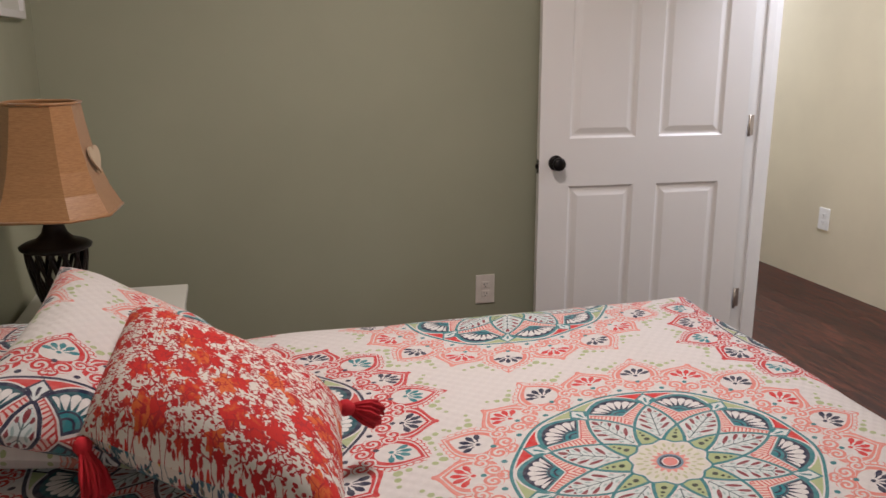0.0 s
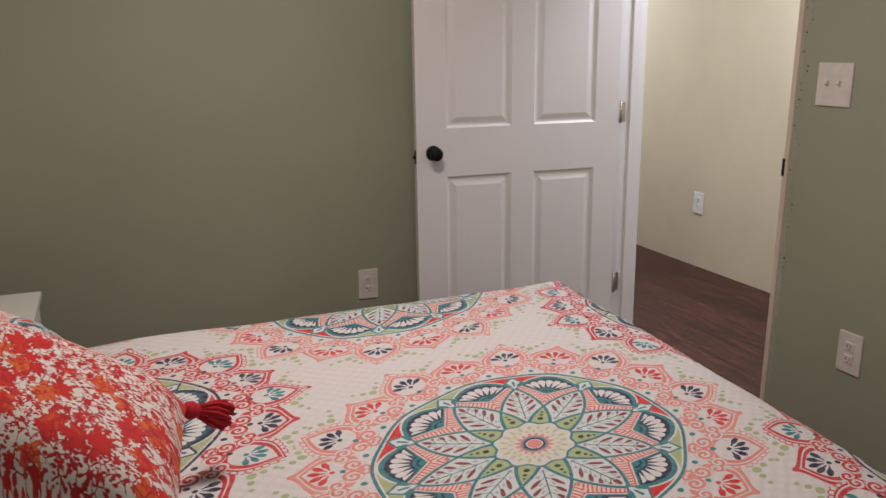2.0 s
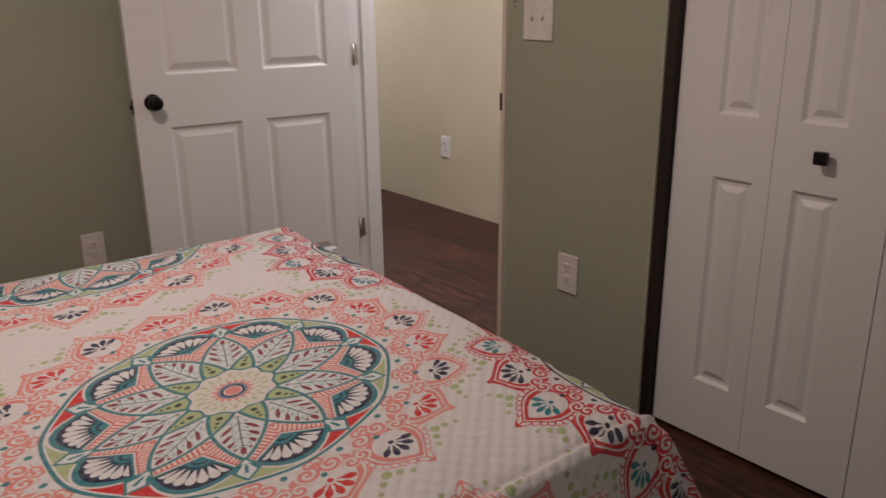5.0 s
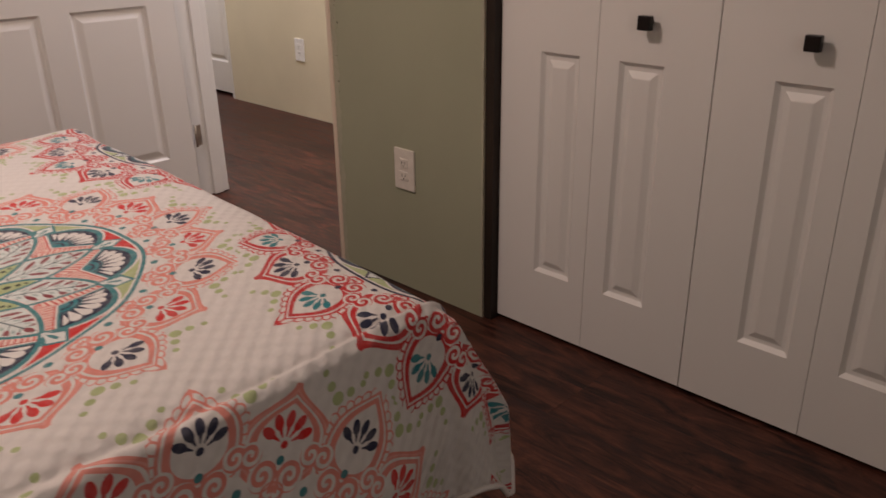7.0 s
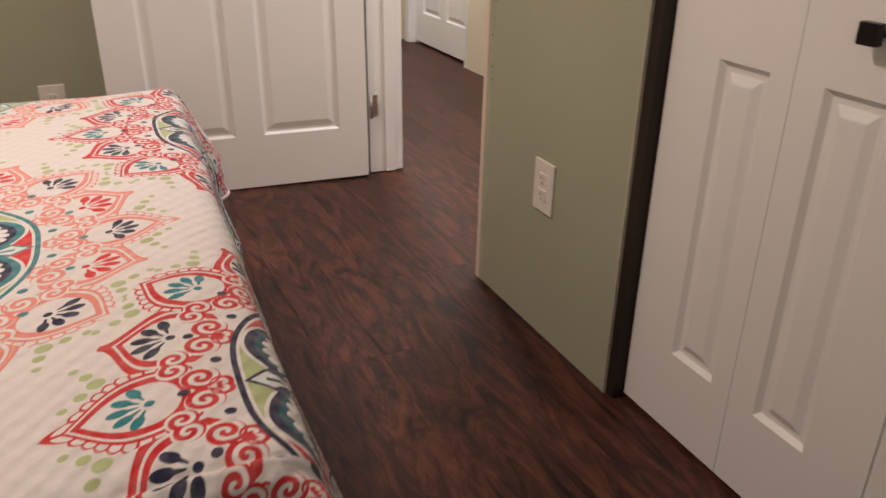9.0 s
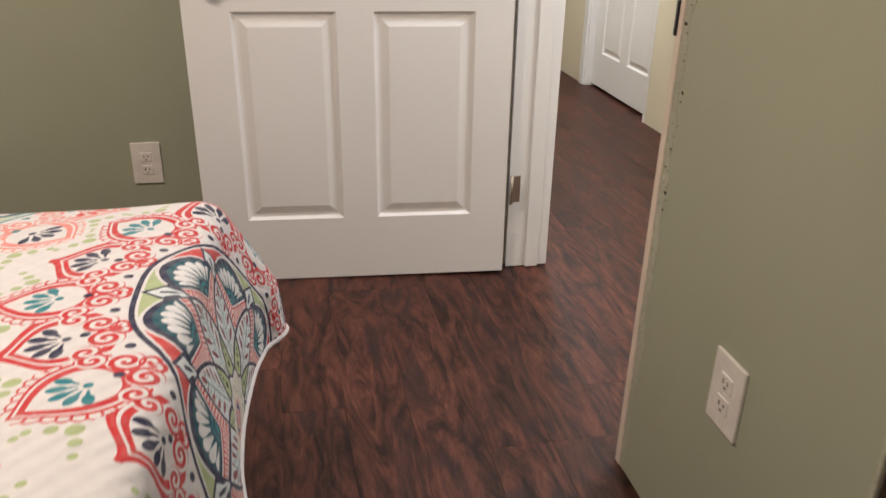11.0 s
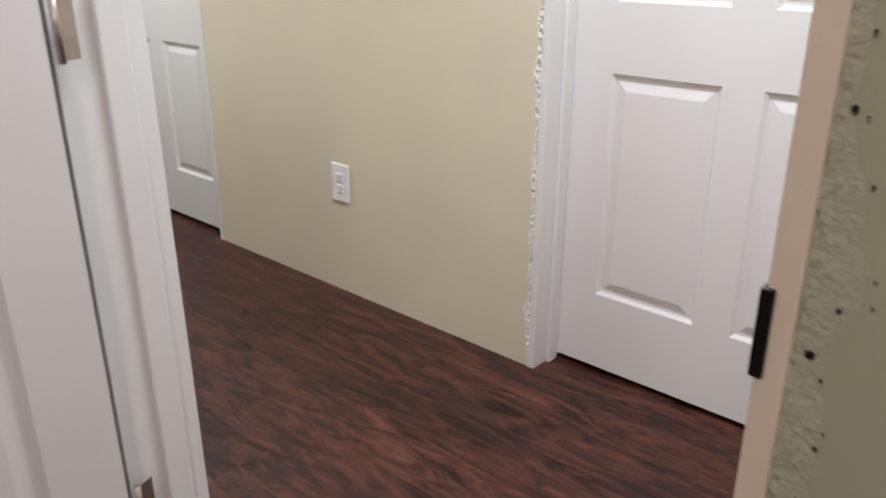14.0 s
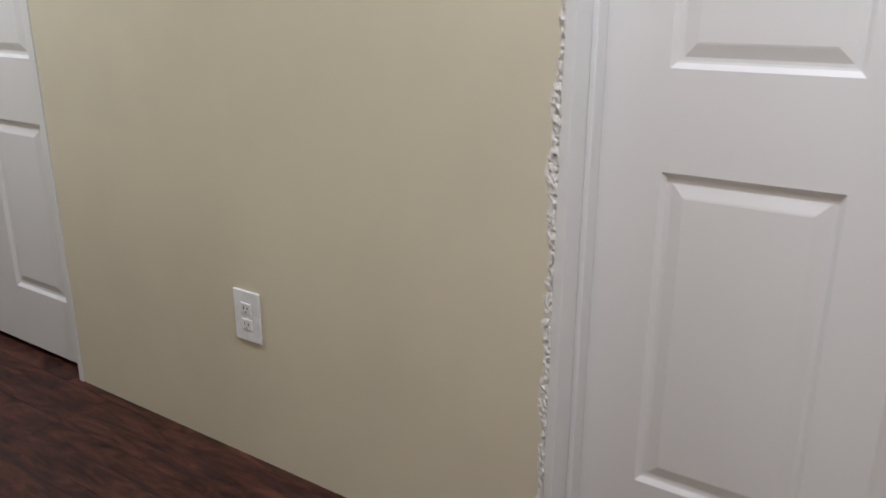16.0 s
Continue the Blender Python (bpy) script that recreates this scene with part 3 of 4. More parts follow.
def ragged_strip(name, face, y0, y1, z1, mat, seed, out, rough, label):
    """A strip of torn or lumpy joint compound on a wall's face x = face, standing out along out."""
    rng = random.Random(seed)
    bm = bmesh.new()
    nz, ny = int(z1 / 0.006), 8
    grid = []
    for k in range(nz + 1):
        z = z1 * k / nz
        row = []
        wob = 0.55 + 0.45 * noise.noise(Vector((seed, z * 11, 0.3))) + 0.25 * noise.noise(Vector((seed, z * 55, 0.7)))
        for i in range(ny + 1):
            q = i / ny
            y = y0 + (y1 - y0) * q * max(0.25, wob) + 0.0012 * rng.uniform(-1, 1)
            lump = rough * (0.55 + 0.9 * noise.noise(Vector((y * 140, z * 90, seed))) + 0.4 * rng.uniform(-1, 1)) * (1 - q) ** 0.6
            row.append(bm.verts.new((face + out * max(0.0006, lump), y, z)))
        grid.append(row)
    for k in range(nz):
        for i in range(ny):
            bm.faces.new((grid[k][i], grid[k][i + 1], grid[k + 1][i + 1], grid[k + 1][i]))
    r = bmesh.ops.extrude_face_region(bm, geom=list(bm.faces))
    for el in r["geom"]:
        if isinstance(el, bmesh.types.BMVert):
            el.co.x = face - out * 0.002
    return tagged(part(name, bm, mat), label, "plaster edge", kind="structure")


ragged_strip("plaster_edge_doorway", XE, STRIKE, STRIKE - 0.038, 2.1, PLASTER_SAGE, 3, -1, 0.0026, "rough nail-pocked drywall edge beside the bare door jamb")
ragged_strip("plaster_edge_closet", XE, CL1, CL1 + 0.016, 2.1, PLASTER_SAGE, 5, -1, 0.0022, "rough drywall edge beside the closet opening")
ragged_strip("plaster_edge_hall", XB, D2_N, D2_N + 0.030, 2.1, PLASTER, 8, -1, 0.0075, "lumpy white torn drywall edge beside the hall door")
holes = thing("nail_holes", "small dark nail holes in the drywall edge", "nail holes", kind="structure")
rng = random.Random(11)
for k in range(44):
    zz, yy = 0.62 + 0.98 * k / 44 + rng.uniform(-0.02, 0.02), STRIKE - rng.uniform(0.010, 0.040)
    rad = rng.choice((0.0010, 0.0014, 0.0018, 0.0024, 0.0034))
    part("nail_hole", lathe([(rad, 0), (rad * 0.7, 0.0008)], 6, pose(XE - 0.0030, yy, zz, 0, -90, 0)), IRON, holes)


# hall doors, both closed, set back in their openings
def hall_door(name, y_north, width, label, recess, panels):
    d = thing(name, label, "door", kind="structure")
    plane = XB + recess
    # local x runs along -y from the north edge of the leaf
    turn = Matrix.Translation((plane, y_north, 0.020)) @ Matrix.Rotation(-math.pi / 2, 4, "Z")
    lf = panelled_leaf(d, width, 2.03, 0.035, panels, STEPS, at=turn)
    return d


hall_door("door_2", D2_N - 0.022, D2_W, "closed white six-panel hallway door", 0.104, [(a_, b_, z0 + 0.024 * (z0 < 0.5), z1 + 0.024 * (z0 < 0.5)) for a_, b_, z0, z1 in six_panels(D2_W, 0.124, 0.100)])
FAR_PANELS = [(a_, b_, z0, z1) for a_, b_ in ((0.130, 0.420), (0.525, 0.815)) for z0, z1 in ((0.208, 0.775), (0.965, 1.610), (1.735, 1.905))]
hall_door("door_3", D1_N - 0.022, 0.900, "closed white six-panel door at the end of the hallway", 0.040, FAR_PANELS)
for nm, n_edge, s_edge in (("door_frame_2", D2_N, D2_N - D2_W - 0.045), ("door_frame_3", D1_N, D1_S)):
    fr = thing(nm, "white painted jambs of a closed hallway door", "door frame", kind="structure")
    part("jamb", boxed((XB - 0.004, n_edge - 0.020, 0), (XB2 + 0.02, n_edge, DOOR_TOP), 0.002), TRIM_WHITE, fr)
    part("jamb", boxed((XB - 0.004, s_edge, 0), (XB2 + 0.02, s_edge + 0.020, DOOR_TOP), 0.002), TRIM_WHITE, fr)
    part("head_jamb", boxed((XB - 0.004, s_edge + 0.02, DOOR_TOP - 0.02), (XB2 + 0.02, n_edge - 0.02, DOOR_TOP)), TRIM_WHITE, fr)
    if nm == "door_frame_3":
        continue
    part("door_stop", boxed((XB + 0.060, n_edge - 0.032, 0), (XB + 0.102, n_edge - 0.020, DOOR_TOP - 0.02), 0.003), TRIM_WHITE, fr)
    part("door_stop", boxed((XB + 0.060, s_edge + 0.020, 0), (XB + 0.102, s_edge + 0.032, DOOR_TOP - 0.02), 0.003), TRIM_WHITE, fr)
part("casing", boxed((XB - 0.016, D1_N - 0.004, 0), (XB + 0.0, D1_N + 0.062, DOOR_TOP + 0.06), 0.004), TRIM_WHITE, bpy.data.objects["door_frame_3"])
# added unseen sheet, coloured near black to stand for the dark behind the doors
wall_box("wall_behind_doors", [((XB2 + 0.10, 1.9, 0), (XB2 + 0.14, 6.4, ZC))], [DARK_GAP], lambda f: 0, "dark backing behind the closed hallway doors")

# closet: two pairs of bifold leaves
closet_jamb = thing("closet_frame", "dark brown narrow closet jamb beside the bifold doors", "door frame", kind="structure")
# mottled dark brown strips at both sides and the head of the opening
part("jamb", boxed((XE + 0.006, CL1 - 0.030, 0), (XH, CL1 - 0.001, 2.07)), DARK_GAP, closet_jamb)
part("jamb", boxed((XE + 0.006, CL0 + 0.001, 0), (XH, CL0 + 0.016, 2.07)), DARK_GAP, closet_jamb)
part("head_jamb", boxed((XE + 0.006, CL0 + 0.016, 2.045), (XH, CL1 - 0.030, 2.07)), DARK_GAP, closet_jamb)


def square_knob(parent, x, z):
    k = part("knob", boxed((-0.0165, -0.034, -0.0165), (0.0165, -0.016, 0.0165), 0.003), BLACK, parent, "square black cabinet knob", at=pose(x, 0, z))
    part("knob_stem", lathe([(0.009, 0), (0.006, 0.017)], 14, pose(0, 0, 0, 90)), BLACK, k)


LEAF = 0.3055
for pair in (0, 1):
    bif = thing("bifold_door", "closed white panelled bifold closet door with square black knob", "closet door", group="closet doors")
    for half in (0, 1):
        north = 1.508 - (pair * 2 + half) * (LEAF + 0.0015) - pair * 0.002
        outer = (half == 0)
        x0 = 0.128 if outer else 0.056
        x1 = LEAF - (0.056 if outer else 0.128)
        x0, x1 = x0 + 0.006, x1 + 0.006
        spans = [(x0, x1, z0, z1) for z0, z1 in ((0.186, 0.811), (0.985, 1.660), (1.765, 1.905))]
        turn = Matrix.Translation((XE + 0.034, north, 0.014)) @ Matrix.Rotation(-math.pi / 2, 4, "Z")
        lf = panelled_leaf(bif, LEAF, 2.02, 0.030, spans, STEPS_SLIM, at=turn)
        if half != pair:
            square_knob(lf, 0.138 if pair == 0 else 0.208, 0.908 if pair == 0 else 0.898)


# ---- outlets and switches ----
def outlet(name_label, m, mat):
    """A duplex outlet in the local xz plane, its face towards -y."""
    o = thing("power_outlet", name_label, "power outlet", m)
    part("cover_plate", boxed((-0.0445, -0.006, -0.067), (0.0445, 0.001, 0.067), 0.003), mat, o)
    for dz in (-0.021, 0.021):
        face = part("receptacle", boxed((-0.017, -0.0085, dz - 0.0145), (0.017, -0.004, dz + 0.0145), 0.002), mat, o)
        for dx, hh in ((-0.0065, 0.0045), (0.0065, 0.0036)):
            part("slot", boxed((dx - 0.0012, -0.0092, dz + 0.002 - hh), (dx + 0.0012, -0.008, dz + 0.002 + hh)), SLOT, face)
        part("slot", lathe([(0.0024, 0), (0.0024, 0.0008)], 10, pose(0, -0.0083, dz - 0.0085, 90)), SLOT, face)
    part("screw", lathe([(0.003, 0), (0.0024, 0.001)], 12, pose(0, -0.006, 0, 90)), mat, o)
    return o


outlet("cream plastic duplex outlet on the sage wall", pose(1.264, YN - 0.001, 0.343), PLASTIC)
outlet("cream plastic duplex outlet between doorway and closet", pose(XE - 0.001, 1.867, 0.412, 0, 0, -90), PLASTIC)
outlet("white plastic duplex outlet on the cream hallway wall", pose(XB - 0.001, 4.120, 0.408, 0, 0, -90), PLASTIC_COOL)
sw = thing("light_switch", "cream plastic double toggle switch plate on the sage wall", "light switch", pose(XE - 0.001, 2.044, 1.242, 0, 0, -90))
part("cover_plate", boxed((-0.066, -0.006, -0.067), (0.066, 0.001, 0.067), 0.003), PLASTIC, sw)
for dx in (-0.023, 0.023):
    part("toggle", boxed((-0.0045, -0.016, -0.004), (0.0045, 0.0, 0.010), 0.0015), PLASTIC, sw, at=pose(dx, -0.004, 0, -22))
    part("toggle_slot", boxed((dx - 0.0055, -0.0066, -0.012), (dx + 0.0055, -0.0052, 0.012)), PLASTIC, sw)
    for dz in (-0.030, 0.030):
        part("screw", lathe([(0.003, 0), (0.0024, 0.001)], 10, pose(dx, -0.006, dz, 90)), PLASTIC, sw)


# ---- the bed ----
BX0, BX1, BY0, BY1 = -0.45, 1.482, 0.850, 2.240


def bed_top(x, y):
    return 0.637 + 0.016 * (y - 1.335)


bed = thing("bed", "double bed with mattress on a dark fabric base", "bed")
part("mattress", boxed((BX0, BY0 + 0.02, 0.34), (BX1 - 0.02, BY1 - 0.02, 0.565), 0.04), MATTRESS, bed)
part("base", boxed((BX0, BY0 + 0.03, 0.12), (BX1 - 0.03, BY1 - 0.03, 0.338), 0.012), BASE_FABRIC, bed)
for lx in (BX0 + 0.12, BX1 - 0.15):
    for ly in (BY0 + 0.15, BY1 - 0.15):
        part("leg", lathe([(0.02, 0.0), (0.026, 0.13)], 14, pose(lx, ly, 0)), IRON, bed)


def drape(s, t):
    """Where the point (s, t) of the flat cover comes to lie: over the mattress, round its edges and down."""
    ex = max(0.0, s - BX1)
    ey = t - BY1 if t > BY1 else (t - BY0 if t < BY0 else 0.0)
    x, y = min(s, BX1), min(max(t, BY0), BY1)
    z = bed_top(x, y)
    z += 0.010 * noise.noise(Vector((s * 2.1, t * 2.1, 0.0))) + 0.0045 * noise.noise(Vector((s * 6, t * 6, 3.0)))
    d = (ex ** 4 + abs(ey) ** 4) ** 0.25
    edge = min(BX1 - x, y - BY0, BY1 - y)
    if edge < 0.09 and d == 0:
        z -= 0.012 * (1 - edge / 0.09) ** 2
    if d > 0:
        h = math.hypot(ex, ey)
        ox, oy = ex / h, ey / h
        R = 0.036 if t > BY0 else 0.010 + 0.026 * min(1, ex / 0.05)
        if d < R * 1.57:
            out, fall = R * math.sin(d / R) , R * (1 - math.cos(d / R))
        else:
            out, fall = R, R + d - R * 1.57
        corner = 2 * abs(ox * oy)
        along = t if abs(ox) > abs(oy) else s
        wave = noise.noise(Vector((along * 4.2, 0.5 * fall, 7.7 if abs(ox) > abs(oy) else 2.2)))
        out += min(1, fall / 0.2) * (0.050 + 0.040 * wave) + 0.17 * corner * fall
        swing = math.exp(-((t - 0.93) / 0.12) ** 2) + 0.6 * math.exp(-((t - 2.22) / 0.14) ** 2) + 0.25 * math.sin(t * 19.0)
        out += 0.040 * swing * ox * min(1, fall / 0.22)
        x, y, z = x + ox * out, y + oy * out, z - 0.012 - fall * (1 - 0.05 * corner)
    # the cover lies a little askew
    x += 0.05 * (y - 1.30) * min(1.0, max(0.0, (x + 0.4) / 1.9))
    y += 0.05 * (x - 1.0) * min(1.0, max(0.0, (y - 0.8) / 1.4))
    # a pressed seam along the side where the cover breaks over the mattress
    z += 0.0095 * math.exp(-(((t - BY0) + 0.004 * math.sin(s * 3.1)) / 0.0065) ** 2) * (0.6 + 0.4 * math.sin(s * 4.0 + 1.0))
    z -= 0.0065 * math.exp(-(((t - BY0) - 0.016) / 0.008) ** 2)
    return x, y, z


def printed(s, t):
    """The place of a point of the cover in the print, which is pulled out of square where the cover lies askew."""
    x = s + 0.05 * (t - 1.30) - 0.948
    y = t + 0.05 * (s - 1.0) - 1.345
    k = 1.054 * 0.963 - 0.025 * 0.222
    down = (1.054 * y - 0.222 * x) / k
    return (0.963 * x - 0.025 * y) / k, down * (1.07 if down < 0 else 1.0)


def bedspread():
    drop_foot, drop_side = 0.33, 0.33
    s0, s1, t0, t1, step = BX0, BX1 + drop_foot, BY0 - drop_side, BY1 + drop_side, 0.0135
    ns, nt = int((s1 - s0) / step), int((t1 - t0) / step)
    ss, tt = np.linspace(s0, s1, ns + 1), np.unique(np.concatenate([np.linspace(t0, t1, nt + 1), BY0 + np.arange(-0.024, 0.025, 0.003)]))
    nt = len(tt) - 1
    verts, flat = [], []
    for s in ss:
        for t in tt:
            verts.append(drape(float(s), float(t)))
            flat.append(printed(float(s), float(t)))
    faces = [(i * (nt + 1) + k, (i + 1) * (nt + 1) + k, (i + 1) * (nt + 1) + k + 1, i * (nt + 1) + k + 1) for i in range(ns) for k in range(nt)]
    me = bpy.data.meshes.new("bedspread")
    me.from_pydata(verts, [], faces)
    layer = me.uv_layers.new(name="cloth")
    idx = np.empty(len(me.loops), dtype=np.int32)
    me.loops.foreach_get("vertex_index", idx)
    layer.data.foreach_set("uv", np.array(flat, dtype=np.float32)[idx].ravel())
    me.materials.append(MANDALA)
    me.polygons.foreach_set("use_smooth", [True] * len(me.polygons))
    ob = new("bedspread", me)
    solid = ob.modifiers.new("thickness", "SOLIDIFY")
    solid.thickness, solid.offset = 0.008, -1
    # bound edge along the three hanging sides
    rim = [drape(float(s), t0) for s in ss] + [drape(s1, float(t)) for t in tt[1:]] + [drape(float(s), t1) for s in ss[-2::-1]]
    part("binding", tube(rim[::2], 0.0055, 6), BINDING, ob, "white stitched binding along the hem", True)
    return tagged(ob, "white quilted bedspread printed with coral, teal and red mandalas", "bedspread")


bedspread()


def pillow(name, corners, puff, mats, label, category, shift, scale=1.0, n=44, pinch=0.10):
    """A stuffed pillow between four corners (low left, low right, top right, top left), bulging both ways."""
    a, b_, c, d = (Vector(p) for p in corners)
    nrm = ((b_ - a) + (c - d)).cross((d - a) + (c - b_)).normalized()
    verts, flat, faces, mat_ids = [], [], [], []
    wid, hei = ((b_ - a).length + (c - d).length) / 2, ((d - a).length + (c - b_).length) / 2
    for side in (1, -1):
        for i in range(n + 1):
            for k in range(n + 1):
                p, q = i / n, k / n
                bow_p, bow_q = pinch * math.sin(math.pi * q), pinch * math.sin(math.pi * p)
                pp = p + (0.5 - p) * bow_p * abs(2 * p - 1) ** 2
                qq = q + (0.5 - q) * bow_q * abs(2 * q - 1) ** 2
                base = a.lerp(b_, pp).lerp(d.lerp(c, pp), qq)
                fat = (max(0, 1 - (2 * p - 1) ** 4) * max(0, 1 - (2 * q - 1) ** 4)) ** 0.55
                wr = 0.006 * noise.noise(base * 14.0)
                verts.append(base + nrm * side * (puff * fat + wr * fat))
                flat.append((shift[0] + p * wid * scale, shift[1] + q * hei * scale))
        o = 0 if side == 1 else (n + 1) ** 2
        for i in range(n):
            for k in range(n):
                f = [o + i * (n + 1) + k, o + (i + 1) * (n + 1) + k, o + (i + 1) * (n + 1) + k + 1, o + i * (n + 1) + k + 1]
                faces.append(f if side == 1 else f[::-1])
                mat_ids.append(0 if side == 1 or len(mats) == 1 else 1)
    me = bpy.data.meshes.new(name)
    me.from_pydata([tuple(v) for v in verts], [], faces)
    layer = me.uv_layers.new(name="cloth")
    idx = np.empty(len(me.loops), dtype=np.int32)
    me.loops.foreach_get("vertex_index", idx)
    layer.data.foreach_set("uv", np.array(flat, dtype=np.float32)[idx].ravel())
    for mt in mats:
        me.materials.append(mt)
    me.polygons.foreach_set("material_index", mat_ids)
    me.polygons.foreach_set("use_smooth", [True] * len(me.polygons))
    return tagged(new(name, me), label, category)


pillow("pillow_sham", [(0.09, 1.42, 0.690), (0.14, 2.10, 0.690), (-0.25, 2.28, 0.850), (-0.27, 1.38, 0.835)], 0.075, [MANDALA],
       "white quilted pillow sham printed with a red mandala", "pillow", (0.985, 0.185))
pillow("sleeping_pillow", [(-0.05, 1.5, 0.685), (-0.05, 2.22, 0.69), (-0.43, 2.22, 0.72), (-0.43, 1.5, 0.72)], 0.055, [MANDALA],
       "white quilted pillow lying at the head of the bed", "pillow", (0.1, 0.35))
cushion = pillow("throw_cushion", [(-0.086, 1.442, 0.781), (0.30, 1.09, 0.748), (0.345, 1.46, 0.775), (-0.035, 1.83, 0.860)], 0.092, [FLORAL, FLORAL_BACK],
                 "red and orange floral throw cushion with red tassels", "cushion", (0, 0), pinch=0.015)


def tassel(at, toward, length, parent):
    d = Vector(toward).normalized()
    q = d.to_track_quat("Z", "Y").to_matrix().to_4x4()
    m = Matrix.Translation(at) @ q
    head = part("tassel", lathe([(0.004, 0.0), (0.013, 0.006), (0.016, 0.016), (0.012, 0.026), (0.010, 0.030)], 16, m), TASSEL, parent, "red wool tassel", True)
    bm = bmesh.new()
    rg = random.Random(int(at[0] * 1000))
    for k in range(70):
        an, rr = rg.uniform(0, math.tau), rg.uniform(0.3, 1)
        pts = [Vector((0.008 * rr * math.cos(an), 0.008 * rr * math.sin(an), 0.028)), Vector((0.022 * rr * math.cos(an), 0.022 * rr * math.sin(an), 0.03 + length * 0.5)),
               Vector((0.025 * rr * math.cos(an + 0.3), 0.025 * rr * math.sin(an + 0.3), 0.03 + length * rg.uniform(0.85, 1.05)))]
        t = tube(pts, 0.0032, 5)
        tmp = bpy.data.meshes.new("strand")
        t.to_mesh(tmp)
        t.free()
        bm.from_mesh(tmp)
        bpy.data.meshes.remove(tmp)
    bm.transform(m)
    part("fringe", bm, TASSEL, head, "", True)


tassel((-0.085, 1.437, 0.776), (0.05, -0.10, -0.12), 0.075, cushion)
tassel((0.338, 1.463, 0.770), (0.12, 0.02, -0.05), 0.055, cushion)

# ---- nightstand, lamp and picture ----
stand = thing("nightstand", "off-white painted wooden nightstand beside the bed", "nightstand")
NX0, NX1, NY0, NY1, NZ = -0.46, 0.018, 2.40, 2.925, 0.60
part("top", boxed((NX0, NY0, NZ - 0.022), (NX1, NY1, NZ), 0.004), OFF_WHITE, stand)
part("body", boxed((NX0 + 0.015, NY0 + 0.015, 0.16), (NX1 - 0.018, NY1 - 0.015, NZ - 0.022), 0.003), OFF_WHITE, stand)
for lx in (NX0 + 0.035, NX1 - 0.040):
    for ly in (NY0 + 0.035, NY1 - 0.035):
        part("leg", boxed((lx - 0.018, ly - 0.018, 0), (lx + 0.018, ly + 0.018, 0.16), 0.003), OFF_WHITE, stand)
dr = part("drawer", boxed((NX1 - 0.019, NY0 + 0.04, 0.36), (NX1 - 0.008, NY1 - 0.04, NZ - 0.045), 0.003), OFF_WHITE, stand)
part("knob", lathe([(0.006, 0), (0.006, 0.012), (0.012, 0.018), (0.010, 0.026), (0.002, 0.028)], 16, pose(NX1 - 0.008, (NY0 + NY1) / 2, 0.46, 0, 90, 0)), NICKEL, dr, "", True)

LX, LY = -0.300, 2.50
lamp = thing("table_lamp", "table lamp with gold satin bell shade and pierced iron base", "lamp", pose(LX, LY, NZ))
part("foot", lathe([(0.075, 0.0), (0.075, 0.010), (0.055, 0.020), (0.028, 0.030), (0.022, 0.050)], 36), IRON, lamp, "", True)


def vase_rib(first, lean):
    """One rib of the pierced vase, winding up its wall from the angle first."""
    pts = []
    for j in range(15):
        z = 0.045 + 0.205 * j / 14
        rad = 0.030 + 0.046 * math.sin(min(1, (z - 0.045) / 0.20) * math.pi / 2) ** 1.1
        an = first + lean * 0.75 * j / 14
        pts.append((rad * math.cos(an), rad * math.sin(an), z))
    return tube(pts, 0.0062, 6)


for lean in (-1, 1):
    for k in range(14):
        part("vase_rib", vase_rib(k * math.tau / 14, lean), IRON, lamp, "", True)
part("collar", lathe([(0.074, 0.243), (0.092, 0.250), (0.094, 0.258), (0.080, 0.266), (0.050, 0.276), (0.034, 0.292), (0.026, 0.315), (0.026, 0.340), (0.012, 0.350), (0.010, 0.420)], 36), IRON, lamp, "", True)


def shade_ring(radius, z):
    """Corners of a square with cut corners, four broad sides and four narrow ones."""
    broad, cut = 0.94 * radius, 1.02 * radius
    half = math.sqrt(2) * cut - broad
    ring = []
    for k in range(4):
        an = radians(-95 + 90 * k)
        n, e = (math.cos(an), math.sin(an)), (-math.sin(an), math.cos(an))
        ring += [(n[0] * broad + e[0] * w, n[1] * broad + e[1] * w, z) for w in (-half, half)]
    return ring


def bell_shade():
    bm = bmesh.new()
    rows = [(0.176, 0.352), (0.174, 0.357), (0.146, 0.412), (0.126, 0.470), (0.111, 0.535), (0.100, 0.600), (0.095, 0.640), (0.094, 0.648)]
    rings = [[bm.verts.new(p) for p in shade_ring(r0 * 1.02, z)] for r0, z in rows]
    for one, two in zip(rings, rings[1:]):
        for k in range(8):
            bm.faces.new((one[k], one[(k + 1) % 8], two[(k + 1) % 8], two[k]))
    return bm


shade = part("shade", bell_shade(), SATIN, lamp, "gold satin bell shade with cut corners")
sol = shade.modifiers.new("thickness", "SOLIDIFY")
sol.thickness = 0.003
for rr, zz in ((0.1795, 0.354), (0.0965, 0.646)):
    corners = shade_ring(rr, zz)
    pts = corners + corners[:1]
    part("trim_band", tube(pts, 0.0042, 8), SATIN, lamp, "", True)


def heart_bm(size, thick):
    bm = bmesh.new()
    ring = []
    for k in range(40):
        t = k * math.tau / 40
        ring.append(bm.verts.new((size * 0.030 * 16 * math.sin(t) ** 3 / 1.0, 0, size * 0.030 * (13 * math.cos(t) - 5 * math.cos(2 * t) - 2 * math.cos(3 * t) - math.cos(4 * t)))))
    f = bm.faces.new(ring)
    r = bmesh.ops.extrude_face_region(bm, geom=[f])
    bmesh.ops.translate(bm, vec=(0, thick, 0), verts=[e for e in r["geom"] if isinstance(e, bmesh.types.BMVert)])
    return bm


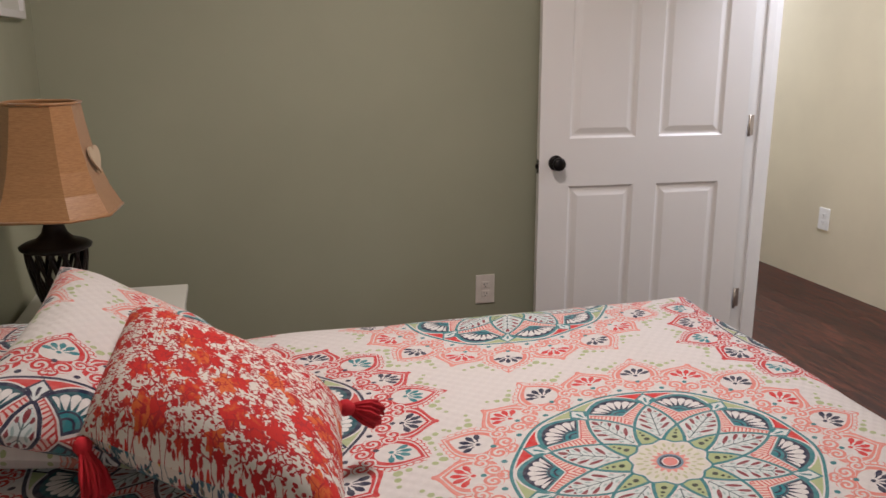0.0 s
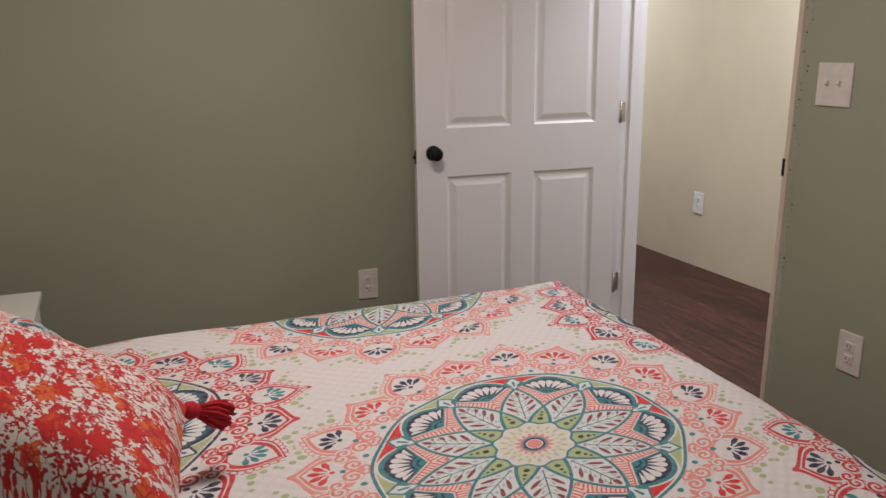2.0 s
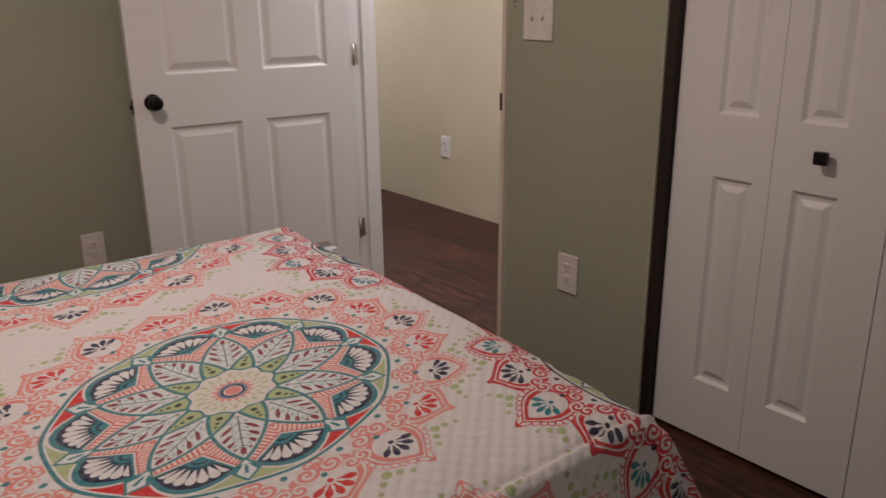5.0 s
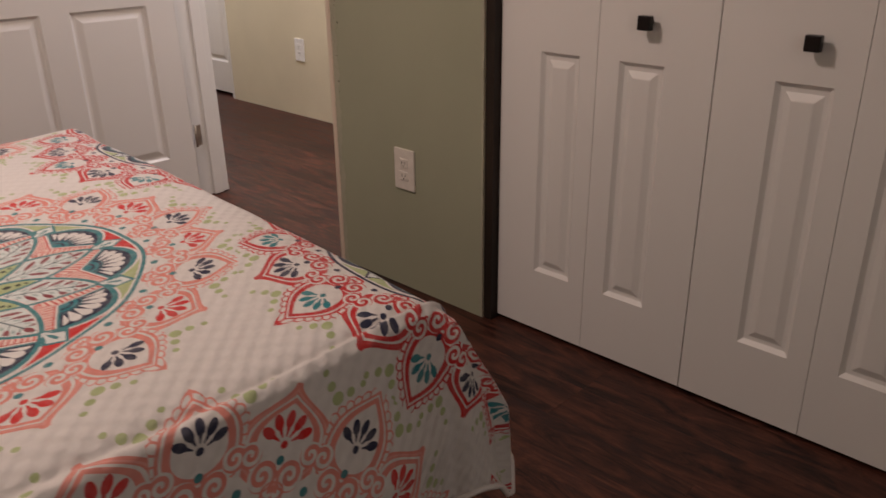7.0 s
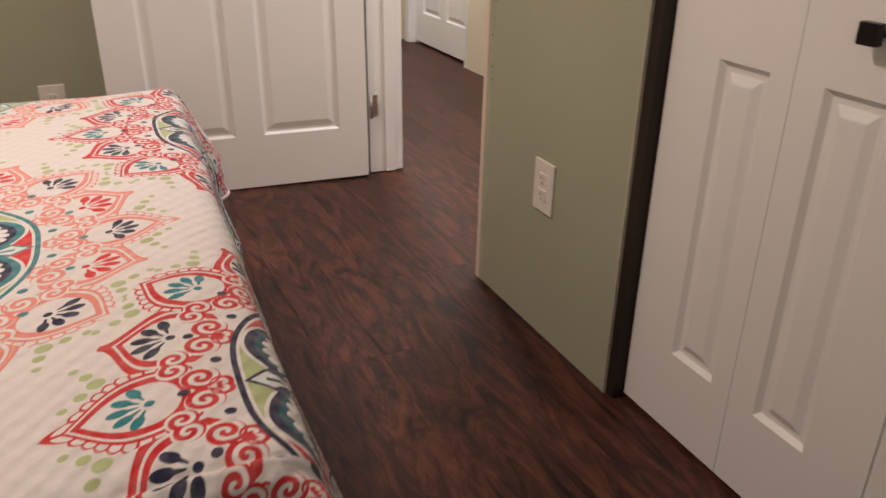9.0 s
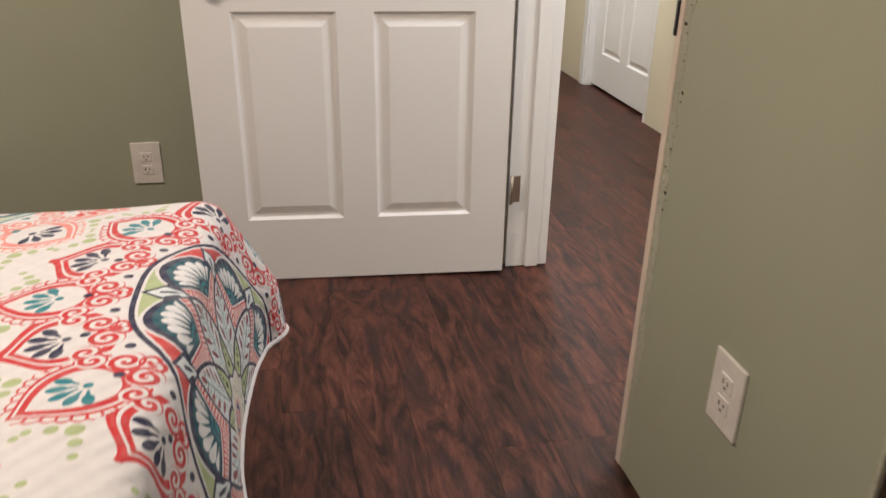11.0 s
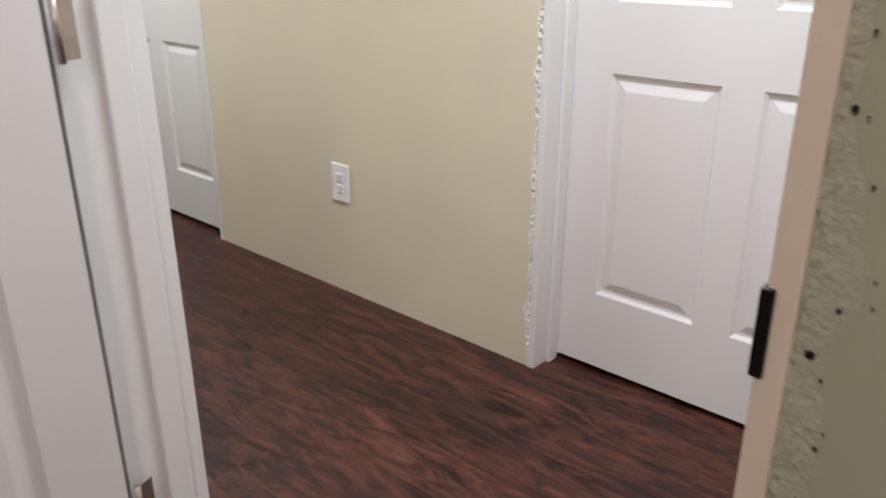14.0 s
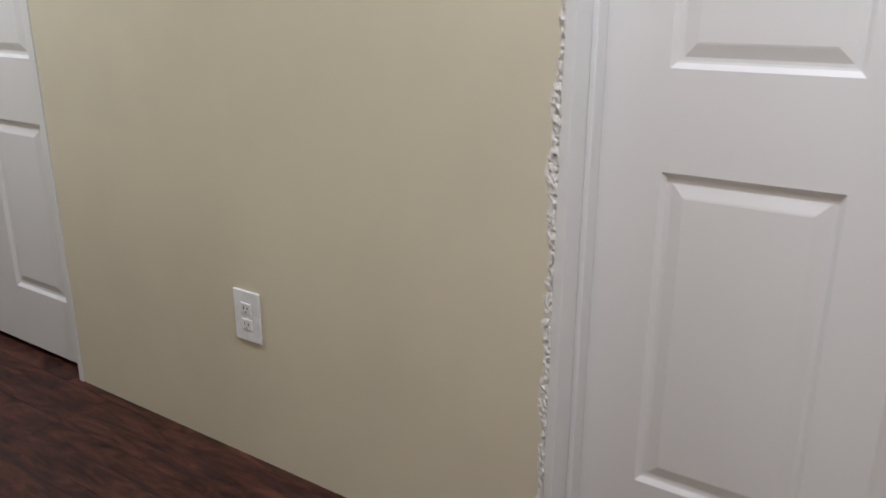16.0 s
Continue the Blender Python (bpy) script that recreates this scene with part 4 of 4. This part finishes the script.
tag_at = pose(0.128, -0.010, 0.500, -14, 0, 82)
tag_heart = part("heart_tag", heart_bm(0.088, 0.005), WOOD_TAG, lamp, "small whitewashed wooden heart hung on the shade", at=tag_at)

pic = thing("picture_frame", "small white framed sign hung on the sage wall", "picture", pose(XW, 3.07, 1.66, 0, 0, 90))
for lo, hi in (((-0.17, -0.022, -0.18), (0.17, -0.001, -0.155)), ((-0.17, -0.022, 0.155), (0.17, -0.001, 0.18)), ((-0.17, -0.022, -0.155), (-0.145, -0.001, 0.155)), ((0.145, -0.022, -0.155), (0.17, -0.001, 0.155))):
    part("frame_bar", boxed(lo, hi, 0.003), TRIM_WHITE, pic)
sheet = part("sheet", boxed((-0.145, -0.008, -0.155), (0.145, -0.002, 0.155)), OFF_WHITE, pic)
for k in range(5):
    part("stroke", boxed((-0.11 + k * 0.05, -0.0095, -0.12), (-0.10 + k * 0.05, -0.008, -0.06 + 0.02 * (k % 2))), INK, sheet)

# ---- floor planks ----
floor = tagged(new("floor"), "dark brown walnut-look vinyl plank floor", "floor", kind="structure")
PW, PL = 0.152, 1.22
plank_meshes = {}


def plank_mesh(w, ln):
    key = (round(w, 3), round(ln, 3))
    if key not in plank_meshes:
        bm = bmesh.new()
        box(bm, (0, 0, -0.007), (w - 0.0003, ln - 0.0003, 0.0))
        top = [e for e in bm.edges if all(abs(vv.co.z) < 1e-6 for vv in e.verts)]
        bmesh.ops.bevel(bm, geom=top, offset=0.0003, segments=1, affect="EDGES")
        plank_meshes[key] = mesh_from("plank", bm, FLOOR)
    return plank_meshes[key]


rng = random.Random(4)
for row in range(int((XB2 + 0.06 - XW) / PW) + 1):
    x = XW + row * PW
    y_low, y_high = (YS, YN) if x + PW < XE else (YS, Y_HALL_N)
    y = y_low - rng.choice((0.0, 0.2, 0.41, 0.61, 0.81, 1.0))
    while y < y_high:
        a, b_ = max(y, y_low), min(y + PL, y_high)
        if b_ - a > 0.02:
            ob = new("plank", plank_mesh(PW, b_ - a))
            ob.parent = floor
            ob.location = (x, a, 0)
        y += PL

# ---- unseen window behind the start of the walk, added round the south fill light ----
window = thing("added_window", "unseen white window frame added round the south fill light", "window", kind="structure")
for lo, hi in (((WX0, YS - 0.09, WZ0), (WX0 + 0.05, YS - 0.03, WZ1)), ((WX1 - 0.05, YS - 0.09, WZ0), (WX1, YS - 0.03, WZ1)),
               ((WX0 + 0.05, YS - 0.09, WZ0), (WX1 - 0.05, YS - 0.03, WZ0 + 0.05)), ((WX0 + 0.05, YS - 0.09, WZ1 - 0.05), (WX1 - 0.05, YS - 0.03, WZ1)),
               ((WX0 + 0.05, YS - 0.085, 1.43), (WX1 - 0.05, YS - 0.035, 1.47))):
    part("frame_bar", boxed(lo, hi, 0.003), TRIM_WHITE, window)
